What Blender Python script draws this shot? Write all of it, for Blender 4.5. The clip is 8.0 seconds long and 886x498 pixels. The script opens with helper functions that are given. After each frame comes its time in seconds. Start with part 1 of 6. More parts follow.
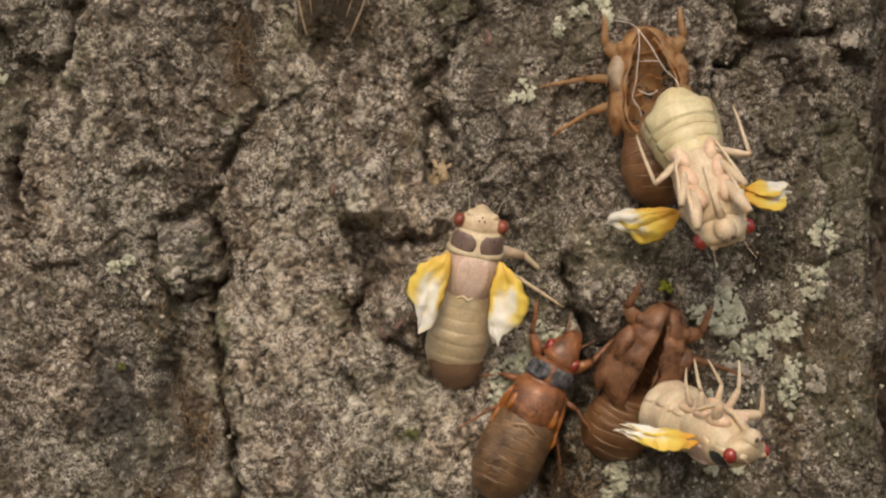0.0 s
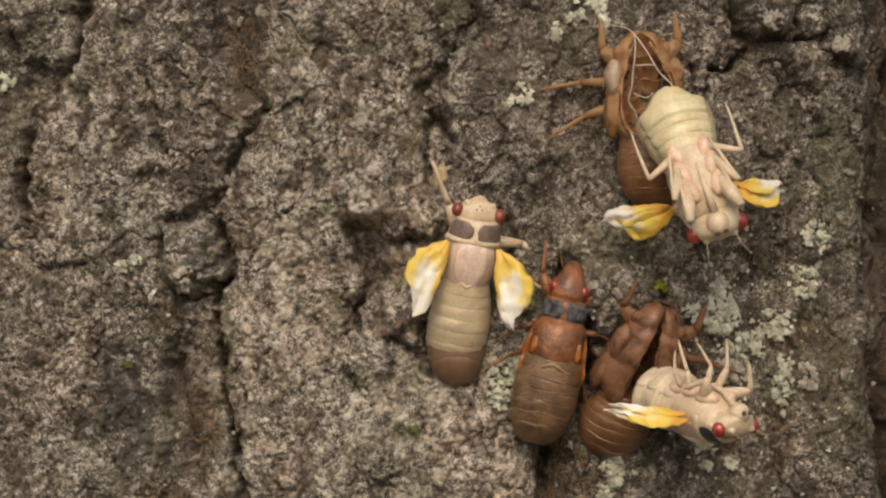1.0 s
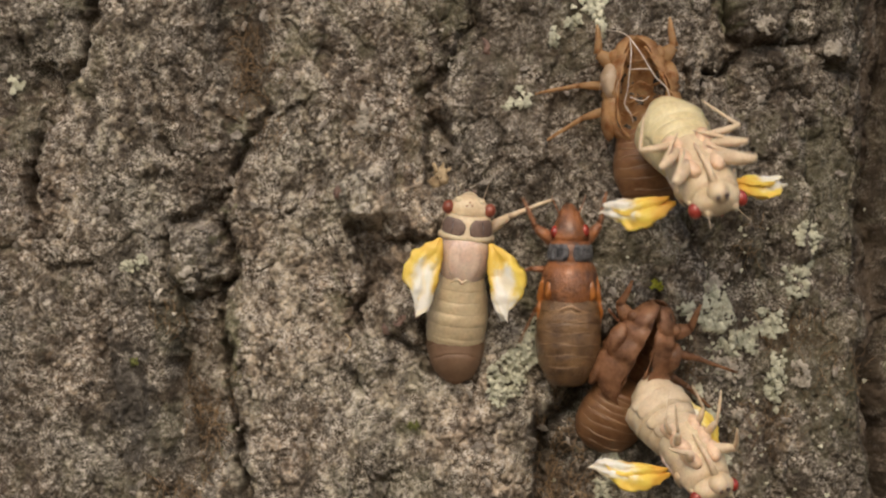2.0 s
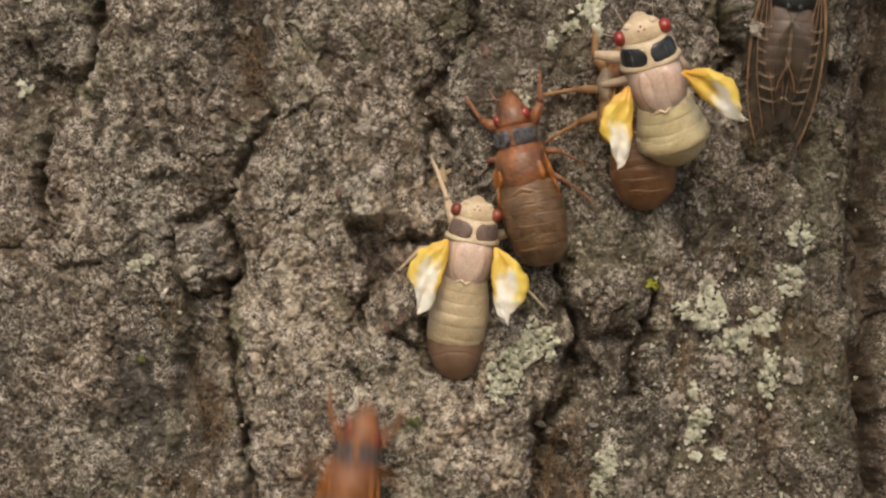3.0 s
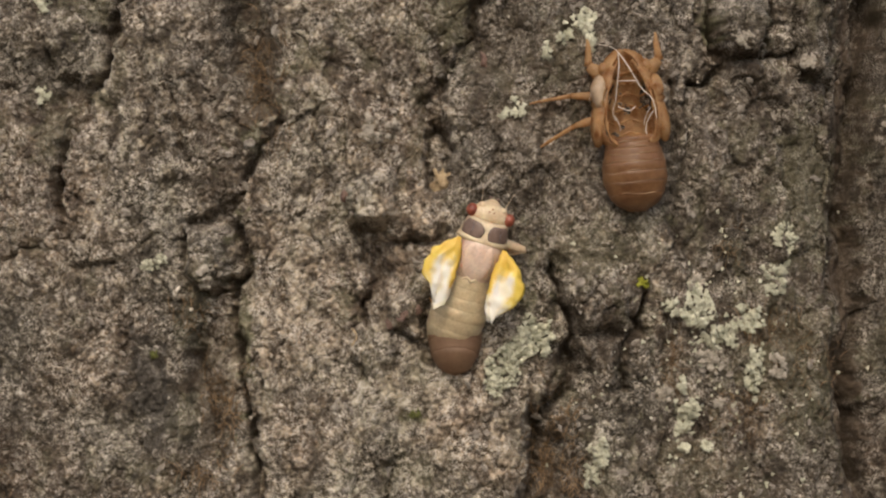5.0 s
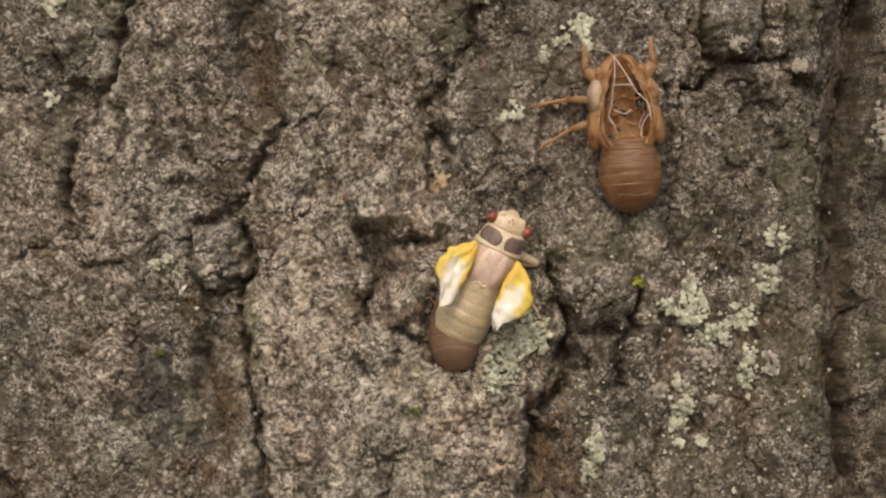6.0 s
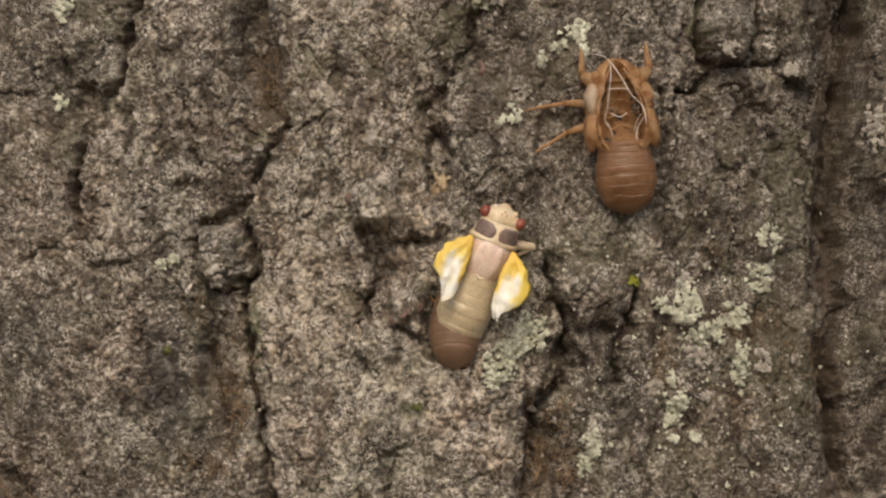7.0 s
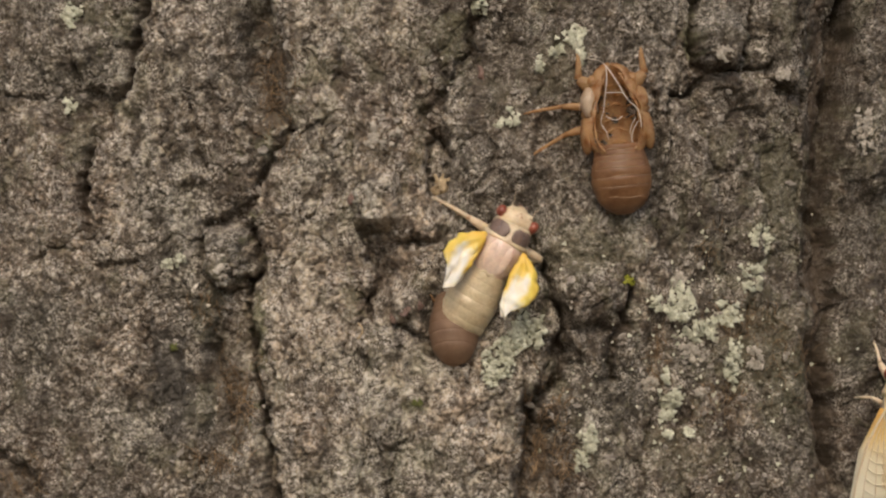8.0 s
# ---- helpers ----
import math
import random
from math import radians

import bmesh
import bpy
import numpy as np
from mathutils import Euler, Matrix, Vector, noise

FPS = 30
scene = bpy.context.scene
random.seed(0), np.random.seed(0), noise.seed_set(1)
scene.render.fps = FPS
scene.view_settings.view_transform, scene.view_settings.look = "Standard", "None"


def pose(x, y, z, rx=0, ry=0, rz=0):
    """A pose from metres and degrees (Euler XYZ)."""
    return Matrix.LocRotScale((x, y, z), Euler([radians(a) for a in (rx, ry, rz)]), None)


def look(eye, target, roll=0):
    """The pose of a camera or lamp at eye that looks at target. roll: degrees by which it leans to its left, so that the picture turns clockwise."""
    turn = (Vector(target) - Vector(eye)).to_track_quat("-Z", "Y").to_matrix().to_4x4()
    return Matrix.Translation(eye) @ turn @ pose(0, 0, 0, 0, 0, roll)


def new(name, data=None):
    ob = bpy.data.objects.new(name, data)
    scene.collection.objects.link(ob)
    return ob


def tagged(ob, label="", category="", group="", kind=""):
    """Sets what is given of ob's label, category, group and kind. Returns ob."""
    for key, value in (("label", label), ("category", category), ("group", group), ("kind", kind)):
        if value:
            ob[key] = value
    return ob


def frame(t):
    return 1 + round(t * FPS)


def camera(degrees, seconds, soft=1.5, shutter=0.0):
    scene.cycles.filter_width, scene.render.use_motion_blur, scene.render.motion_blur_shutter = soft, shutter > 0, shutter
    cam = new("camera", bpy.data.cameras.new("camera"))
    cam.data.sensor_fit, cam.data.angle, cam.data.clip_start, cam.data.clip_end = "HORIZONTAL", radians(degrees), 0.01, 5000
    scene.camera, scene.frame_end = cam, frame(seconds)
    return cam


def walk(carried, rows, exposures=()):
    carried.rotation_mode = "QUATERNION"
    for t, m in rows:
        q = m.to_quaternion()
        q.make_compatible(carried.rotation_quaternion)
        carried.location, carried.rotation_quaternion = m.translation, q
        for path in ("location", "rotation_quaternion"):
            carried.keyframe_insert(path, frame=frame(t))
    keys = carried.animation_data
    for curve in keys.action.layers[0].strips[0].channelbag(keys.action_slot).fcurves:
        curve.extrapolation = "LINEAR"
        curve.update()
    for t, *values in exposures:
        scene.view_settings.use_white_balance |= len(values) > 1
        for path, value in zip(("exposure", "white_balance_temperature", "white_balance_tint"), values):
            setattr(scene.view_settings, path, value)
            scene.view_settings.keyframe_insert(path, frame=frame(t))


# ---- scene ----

MM = 0.001
EYE_Z = 1.30            # height of the watched patch of bark above the ground
TRUNK_R = 0.30

# ---- camera: a straight, even glide away from the trunk ----
LENS = 20.0
START = 0.3631
cam = camera(LENS, 8.0, soft=2.25, shutter=0.4)
PATH = [(i * 0.5, look((0, -START / (1 - 0.0205 * i * 0.5), EYE_Z), (0, 0, EYE_Z))) for i in range(17)]
walk(cam, PATH, exposures=[(0.0, -0.09, 6950, 10), (1.5, -0.09, 6900, 10), (3.0, -0.04, 6850, 10), (3.5, -0.12, 6850, 10), (4.0, -0.05, 6800, 10), (4.5, -0.08, 6800, 10), (6.0, 0.05, 6750, 10), (6.5, 0.07, 6750, 10), (7.0, -0.02, 6750, 10), (8.0, -0.05, 6750, 10)])

# ---- light: a bright overcast day ----
world = bpy.data.worlds.new("sky")
scene.world = world
world.use_nodes = True
wn = world.node_tree
sky = wn.nodes.new("ShaderNodeTexSky")
sky.sky_type = "NISHITA"
sky.sun_disc = False
sky.sun_elevation = radians(43)
sky.sun_rotation = radians(185)
sky.air_density = 1.0
sky.dust_density = 4.0
wn.links.new(sky.outputs[0], wn.nodes["Background"].inputs[0])
wn.nodes["Background"].inputs[1].default_value = 0.15

sun = new("sun", bpy.data.lights.new("sun", "SUN"))
sun.data.energy = 1.15
sun.data.angle = radians(32)
sun.data.color = (1.0, 0.87, 0.70)
sun.matrix_world = look((-0.08, -0.95, 0.88), (0, 0, 0))


# ---- materials ----
def material(name):
    m = bpy.data.materials.new(name)
    m.use_nodes = True
    return m, m.node_tree, m.node_tree.nodes["Principled BSDF"]


def add(nt, kind, **values):
    n = nt.nodes.new(kind)
    for key, value in values.items():
        n.inputs[key.replace("_", " ")].default_value = value
    return n


def noise_node(nt, scale, detail=3.0, rough=0.6, coords="Object"):
    tc = nt.nodes.new("ShaderNodeTexCoord")
    n = add(nt, "ShaderNodeTexNoise", Scale=scale, Detail=detail, Roughness=rough)
    nt.links.new(tc.outputs[coords], n.inputs["Vector"])
    return n


def ramp(nt, source, stops):
    r = nt.nodes.new("ShaderNodeValToRGB")
    while len(r.color_ramp.elements) < len(stops):
        r.color_ramp.elements.new(0.5)
    for e, (p, c) in zip(r.color_ramp.elements, stops):
        e.position, e.color = p, (*c, 1)
    nt.links.new(source, r.inputs[0])
    return r


def mixed(nt, fac, a, b, blend="MIX"):
    m = nt.nodes.new("ShaderNodeMix")
    m.data_type, m.blend_type = "RGBA", blend
    for value, socket in ((fac, m.inputs[0]), (a, m.inputs[6]), (b, m.inputs[7])):
        if isinstance(value, (int, float)):
            socket.default_value = value
        elif isinstance(value, tuple):
            socket.default_value = (*value, 1)
        else:
            nt.links.new(value, socket)
    return m.outputs[2]


def bumped(nt, bsdf, height, strength, distance):
    b = add(nt, "ShaderNodeBump", Strength=strength, Distance=distance)
    nt.links.new(height, b.inputs["Height"])
    nt.links.new(b.outputs[0], bsdf.inputs["Normal"])


def attribute(nt, name):
    a = nt.nodes.new("ShaderNodeAttribute")
    a.attribute_name = name
    return a.outputs["Fac"]


def soft_material(name, dark, light, scale, rough=0.5, sss=0.0, bump=0.15, dist=0.0002, through_light=0.0, coat=0.0, clear=0.0):
    """Skin, shell or crust: two tones broken up at two scales, fine relief, and some light let through."""
    m, nt, b = material(name)
    coarse = noise_node(nt, scale, 3)
    fine = noise_node(nt, scale * 6, 4)
    c1 = ramp(nt, coarse.outputs[0], [(0.32, dark), (0.68, light)])
    c2 = ramp(nt, fine.outputs[0], [(0.3, (0.78, 0.78, 0.78)), (0.7, (1.12, 1.12, 1.12))])
    nt.links.new(mixed(nt, 0.7, c1.outputs[0], c2.outputs[0], "MULTIPLY"), b.inputs["Base Color"])
    b.inputs["Roughness"].default_value = rough
    b.inputs["Coat Weight"].default_value = coat
    b.inputs["Coat Roughness"].default_value = 0.25
    if sss:
        b.inputs["Subsurface Weight"].default_value = sss
        b.inputs["Subsurface Radius"].default_value = (1.0, 0.6, 0.35)
        b.inputs["Subsurface Scale"].default_value = 0.0012
    bumped(nt, b, fine.outputs[0], bump, dist)
    if through_light:
        t = add(nt, "ShaderNodeBsdfTranslucent")
        nt.links.new(c1.outputs[0], t.inputs[0])
        mix = add(nt, "ShaderNodeMixShader", Fac=through_light)
        nt.links.new(b.outputs[0], mix.inputs[1])
        nt.links.new(t.outputs[0], mix.inputs[2])
        last = mix.outputs[0]
        if clear:
            see = add(nt, "ShaderNodeBsdfTransparent", Color=(1.0, 0.82, 0.62, 1))
            thin = add(nt, "ShaderNodeMixShader")
            patchy = ramp(nt, coarse.outputs[0], [(0.35, (clear * 0.5,) * 3), (0.65, (clear * 1.5,) * 3)])
            nt.links.new(patchy.outputs[0], thin.inputs[0])
            nt.links.new(last, thin.inputs[1])
            nt.links.new(see.outputs[0], thin.inputs[2])
            last = thin.outputs[0]
        nt.links.new(last, nt.nodes["Material Output"].inputs[0])
    return m


def bark_material():
    m, nt, b = material("bark")
    tint, gully, stain, algae = (attribute(nt, k) for k in ("tint", "gully", "stain", "algae"))
    grain = noise_node(nt, 900, 5, 0.65)
    thready = noise_node(nt, 950, 2, 0.5)
    thready.inputs["Distortion"].default_value = 1.8
    where = noise_node(nt, 260, 3, 0.6)
    speck = noise_node(nt, 2000, 3, 0.6)
    speck.inputs["Distortion"].default_value = 0.9
    broad = noise_node(nt, 60, 4, 0.6)
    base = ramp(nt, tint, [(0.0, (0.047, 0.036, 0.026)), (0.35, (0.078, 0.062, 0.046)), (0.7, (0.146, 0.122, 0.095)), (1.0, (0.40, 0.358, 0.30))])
    c = base.outputs[0]
    warm = ramp(nt, broad.outputs[0], [(0.35, (0.84, 0.90, 0.84)), (0.65, (1.16, 1.03, 0.92))])
    c = mixed(nt, 1.0, c, warm.outputs[0], "MULTIPLY")
    g = ramp(nt, grain.outputs[0], [(0.30, (0.46, 0.445, 0.43)), (0.5, (0.90, 0.90, 0.90)), (0.70, (1.6, 1.57, 1.53))])
    c = mixed(nt, 0.85, c, g.outputs[0], "MULTIPLY")
    part_of = ramp(nt, where.outputs[0], [(0.40, (0.25, 0.25, 0.25)), (0.60, (1, 1, 1))])
    crusty = ramp(nt, tint, [(0.05, (0.45, 0.45, 0.45)), (0.5, (1, 1, 1))])
    crust = mixed(nt, 1.0, part_of.outputs[0], crusty.outputs[0], "MULTIPLY")
    w = ramp(nt, speck.outputs[0], [(0.55, (0, 0, 0)), (0.60, (1, 1, 1))])
    c = mixed(nt, mixed(nt, 1.0, w.outputs[0], crust, "MULTIPLY"), c, (0.56, 0.51, 0.44))
    line = ramp(nt, thready.outputs[0], [(0.458, (0, 0, 0)), (0.485, (1, 1, 1)), (0.515, (1, 1, 1)), (0.542, (0, 0, 0))])
    c = mixed(nt, mixed(nt, 1.0, line.outputs[0], crust, "MULTIPLY"), c, (0.55, 0.505, 0.445))
    dark = ramp(nt, where.outputs[0], [(0.34, (0.60, 0.57, 0.54)), (0.46, (1, 1, 1))])
    c = mixed(nt, 1.0, c, dark.outputs[0], "MULTIPLY")
    green = ramp(nt, speck.outputs[0], [(0.40, (0.35, 0.35, 0.35)), (0.56, (1, 1, 1))])
    c = mixed(nt, mixed(nt, 1.0, algae, green.outputs[0], "MULTIPLY"), c, mixed(nt, grain.outputs[0], (0.070, 0.070, 0.034), (0.190, 0.185, 0.105)))
    # gullies: inner-bark brown, darkened to carry some of the furrows' shade
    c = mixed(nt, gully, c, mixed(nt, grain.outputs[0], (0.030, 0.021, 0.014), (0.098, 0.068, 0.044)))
    c = mixed(nt, stain, c, (0.050, 0.044, 0.038))
    nt.links.new(c, b.inputs["Base Color"])
    b.inputs["Roughness"].default_value = 0.78
    b.inputs["Specular IOR Level"].default_value = 0.4
    add_h = nt.nodes.new("ShaderNodeMath")
    nt.links.new(grain.outputs[0], add_h.inputs[0])
    nt.links.new(speck.outputs[0], add_h.inputs[1])
    bumped(nt, b, add_h.outputs[0], 0.5, 0.00025)
    return m


M_BARK = bark_material()


# ---- numeric noise over the bark ----
def hashed(ix, iy, seed):
    h = (ix.astype(np.int64) * 374761393 + iy.astype(np.int64) * 668265263 + seed * 974634777) & 0xFFFFFFFF
    h = ((h ^ (h >> 13)) * 1274126177) & 0xFFFFFFFF
    h = ((h ^ (h >> 16)) * 2246822519) & 0xFFFFFFFF
    return ((h ^ (h >> 15)) & 0xFFFFFF) / 16777215.0


def value_noise(x, y, seed):
    ix, iy = np.floor(x), np.floor(y)
    fx, fy = x - ix, y - iy
    fx, fy = fx * fx * (3 - 2 * fx), fy * fy * (3 - 2 * fy)
    a, b = hashed(ix, iy, seed), hashed(ix + 1, iy, seed)
    c, d = hashed(ix, iy + 1, seed), hashed(ix + 1, iy + 1, seed)
    return (a + (b - a) * fx) * (1 - fy) + (c + (d - c) * fx) * fy - 0.5


def fbm(x, y, seed, octaves=3):
    total, amp = 0, 1.0
    for o in range(octaves):
        total = total + amp * value_noise(x * 2 ** o + 17.3 * o, y * 2 ** o - 9.1 * o, seed + o)
        amp *= 0.5
    return total


def cells(x, y, seed):
    """Distance to the nearest and next cell centre, the nearest cell's random number, and the lie of that cell's tilted face."""
    ix, iy = np.floor(x), np.floor(y)
    f1, f2, ident, lie = np.full(x.shape, 9.0), np.full(x.shape, 9.0), np.zeros(x.shape), np.zeros(x.shape)
    for dx in (-1, 0, 1):
        for dy in (-1, 0, 1):
            jx, jy = ix + dx, iy + dy
            px, py = jx + hashed(jx, jy, seed), jy + hashed(jx, jy, seed + 5)
            d = np.hypot(px - x, py - y)
            near = d < f1
            f2 = np.where(near, f1, np.minimum(f2, d))
            ident = np.where(near, hashed(jx, jy, seed + 11), ident)
            lie = np.where(near, (hashed(jx, jy, seed + 13) - 0.5) * (x - px) + (hashed(jx, jy, seed + 17) - 0.5) * (y - py), lie)
            f1 = np.where(near, d, f1)
    return f1, f2, ident, lie


def step(x, a, b):
    t = np.clip((x - a) / (b - a), 0, 1)
    return t * t * (3 - 2 * t)


# ---- the tree trunk: bark plates, fissures, hollows and knobs, in millimetres from the middle of the patch ----
# fissure: half width, depth, then points along it
FISSURES = [
    (0.9, 4.5, [(-52.0, 45.1), (-53.1, 37.9), (-54.1, 30.7), (-57.1, 23.3), (-60.5, 18.8), (-61.5, 12.7), (-61.6, 6.8)]),
    (0.5, 2.0, [(-63.8, 30.7), (-62.5, 26.2), (-61.8, 21.7), (-61.3, 18.1)]),
    (0.5, 0.9, [(-76.0, 26.2), (-70.6, 26.0), (-64.3, 26.2), (-59.8, 26.5), (-54.8, 28.9)]),
    (0.5, 1.8, [(-44.5, 27.1), (-43.5, 22.6), (-42.4, 17.4), (-41.0, 14.1)]),
    (0.8, 2.8, [(-26.7, 20.3), (-29.2, 16.6), (-30.8, 12.0), (-32.9, 8.2), (-36.0, 5.5), (-40.9, 4.8)]),
    (0.8, 3.5, [(-36.0, 5.5), (-33.5, 3.9), (-31.6, 0.8), (-31.9, -2.2), (-33.3, -5.3)]),
    (0.9, 4.5, [(-33.3, -5.3), (-33.8, -10.3), (-32.8, -18.8), (-31.5, -27.4), (-30.9, -32.8), (-29.5, -39.1), (-28.6, -46.7)]),
    (0.6, 2.5, [(-41.8, 3.7), (-41.3, -1.7), (-40.1, -6.7), (-37.1, -8.2), (-33.8, -6.4)]),
    (0.6, 2.4, [(5.5, 42.4), (4.9, 35.6), (2.5, 31.1), (0.0, 26.2), (-2.9, 22.1)]),
    (0.7, 3.2, [(-2.0, 20.6), (0.1, 18.3), (2.5, 15.7)]),
    (0.6, 2.6, [(-1.7, 19.0), (-2.3, 13.6), (-1.8, 10.0)]),
    (0.9, 2.1, [(-12.2, 3.0), (-8.5, 1.2), (-3.5, 0.6), (0.5, 1.9)]),
    (0.8, 3.0, [(-13.7, 10.0), (-13.9, 4.6), (-12.5, 0.1), (-11.2, -4.4)]),
    (0.7, 2.6, [(-10.1, 1.0), (-10.4, -4.4), (-13.0, -8.9), (-12.1, -13.0)]),
    (0.8, 3.0, [(-7.6, -13.0), (-4.0, -14.3), (-1.7, -17.9)]),
    (0.9, 4.2, [(18.1, -2.6), (19.4, -8.9), (21.4, -14.3), (20.5, -18.8), (19.4, -22.4), (15.8, -27.8), (13.6, -36.8), (13.1, -46.7)]),
    (0.8, 3.0, [(21.4, -14.3), (24.8, -13.0), (28.4, -13.4)]),
    (0.8, 3.8, [(32.2, -7.2), (31.7, -8.4), (31.0, -11.9), (29.3, -15.8), (29.6, -22.6)]),
    (1.6, 5.5, [(70.8, 43.3), (69.8, 34.3), (68.6, 24.8), (67.6, 17.2), (67.2, 10.0), (67.4, 1.9), (68.2, -5.3), (68.2, -10.7), (66.8, -19.7), (66.2, -28.7), (67.6, -41.3)]),
    (0.8, 3.2, [(43.0, 42.4), (42.3, 35.7), (43.6, 32.1), (45.9, 30.1), (50.5, 31.2), (52.9, 37.0), (53.6, 43.3)]),
    (0.8, 3.4, [(45.9, 30.1), (43.9, 28.7), (41.8, 26.4), (39.4, 26.2)]),
    (0.7, 2.4, [(50.5, 31.2), (56.2, 31.9), (56.5, 29.2), (62.6, 25.3)]),
    (0.4, 1.2, [(39.1, 24.4), (39.4, 17.2), (38.2, 10.0), (37.4, 1.9)]),
    (0.5, 1.3, [(43.6, 24.4), (46.3, 18.1), (48.1, 10.0), (49.1, 0.1), (50.0, -7.1)]),
    (0.4, 1.1, [(51.1, 25.3), (55.4, 19.0), (55.0, 10.0), (57.2, 3.7)]),
    (0.4, 1.2, [(59.0, 22.6), (61.7, 12.7), (61.0, 1.9), (62.6, -7.1)]),
    (0.5, 1.4, [(35.6, 26.2), (37.1, 18.1), (35.6, 10.0)]),
    (0.5, 1.3, [(51.1, -23.3), (50.0, -28.7), (50.6, -37.7)]),
    (0.5, 1.4, [(-6.4, -27.4), (-7.0, -32.3), (-8.5, -36.8), (-9.0, -44.0)]),
    (0.4, 1.2, [(-20.2, 22.6), (-21.2, 17.2), (-20.5, 12.7), (-22.9, 5.5)]),
    (0.5, 1.2, [(-23.3, 34.3), (-20.2, 30.7), (-14.8, 29.3), (-13.0, 24.4), (-8.5, 23.9)]),
    (0.4, 1.2, [(-14.8, -5.3), (-14.0, -10.7), (-14.9, -17.9), (-12.1, -21.5)]),
    (0.5, 1.4, [(-70.6, -2.6), (-67.0, 0.1), (-61.6, -1.0), (-59.6, -3.5), (-52.6, -2.6)]),
    (0.4, 0.6, [(-65.2, -23.3), (-59.8, -26.9), (-54.4, -28.7), (-48.1, -32.3)]),
    (0.4, 1.2, [(-39.1, -10.7), (-39.5, -17.9), (-37.1, -25.1), (-36.4, -35.0)]),
    (0.9, 3.0, [(-85.4, -34.6), (-76.6, -35.1), (-72.2, -39.0), (-69.3, -44.9)]),
]
# soft hollow (negative) or knob (positive): centre, half width, half height, lean in degrees, height
FORMS = [
    (-59.6, 24.8, 2.6, 3.6, -30, -2.6), (-30.8, 32.3, 4.4, 13.0, 4, -2.8), (-36.8, -22.4, 4.6, 18.0, -4, -2.6),
    (-37.4, -1.9, 3.6, 5.8, 4, 4.0), (-43.0, 7.5, 5.5, 4.5, 20, -1.6), (-47.0, -22.4, 2.2, 9.0, -4, -0.8),
    (-11.2, 8.0, 4.7, 4.9, 10, 4.2), (-7.6, -2.6, 5.5, 6.5, 0, -1.0), (-11.6, 21.7, 5.0, 6.0, 0, 1.0),
    (-11.6, -16.1, 4.0, 4.2, -25, 1.6), (-0.4, 15.4, 2.4, 7.0, 0, -2.4), (7.7, 34.3, 6.0, 9.0, 15, -1.6),
    (10.4, 13.6, 8.0, 7.0, 30, 1.2), (1.4, -10.7, 5.0, 8.0, 0, -2.4), (16.3, -35.0, 3.0, 12.0, 6, -2.8),
    (24.8, -8.0, 5.2, 6.0, 0, 2.0), (25.3, -17.9, 3.2, 6.0, 0, 1.0), (47.9, 35.9, 4.3, 5.5, -6, 4.0),
    (54.5, 34.3, 4.0, 6.0, 0, -1.4), (58.8, 30.1, 2.6, 1.8, 0, 1.5), (73.4, 18.1, 4.2, 10.0, 0, 3.0),
    (73.8, -14.3, 3.6, 9.0, 0, 2.0), (50.0, 28.0, 4.2, 1.8, -6, 1.2), (67.8, 1.9, 5.2, 56.0, 0, -3.2),
    (-21.1, -7.1, 9.0, 16.0, 0, 1.2), (-20.2, -28.7, 9.0, 12.0, 0, 0.8), (5.9, -32.3, 9.0, 8.0, 0, 1.0),
    (-43.6, 34.3, 7.0, 9.0, 0, 1.0), (-65.2, 34.3, 7.0, 6.0, 0, 1.2), (-65.6, 10.0, 5.0, 12.0, 0, 0.8),
    (40.1, -10.7, 4.6, 4.4, 0, 0.9), (-8.5, -31.4, 3.4, 3.6, 0, 1.2), (19.4, 19.0, 6.0, 6.0, 0, -0.8),
    (20.9, -20.8, 4.0, 6.0, 0, -1.6), (-5.8, -9.4, 3.0, 2.2, 0, 1.6), (-12.5, -5.8, 2.4, 2.6, 0, 1.6), (8.6, 1.9, 3.0, 3.0, 0, -1.2),
]
# patches of colour of their own, except where noted: centre, half width, half height, strength
STAINS = [(-47.0, -22.4, 3.0, 10.0, 0.75), (-47.3, -17.9, 2.4, 6.0, 0.6), (-44.9, -29.6, 4.0, 5.0, 0.5)]
# brown inner bark in hollows; the two tall right-hand rows paint the furrow's shade
INNER_AND_SHADE = [(-36.8, -23.3, 3.6, 15.0, 0.7), (15.8, -34.1, 3.0, 11.0, 0.85), (-30.0, 29.0, 4.0, 11.0, 0.85), (65.7, -17.9, 2.0, 28.0, 1.0), (66.2, 21.7, 2.0, 28.0, 1.0), (1.4, 14.0, 2.4, 7.0, 0.5), (-7.6, -2.6, 4.0, 5.0, 0.45), (-59.6, 24.8, 2.0, 3.0, 0.5), (9.5, 33.4, 8.0, 11.0, 0.45), (12.7, 20.3, 7.5, 7.5, 0.4),
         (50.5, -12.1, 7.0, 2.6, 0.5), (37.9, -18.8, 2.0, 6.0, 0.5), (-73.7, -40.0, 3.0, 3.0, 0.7)]
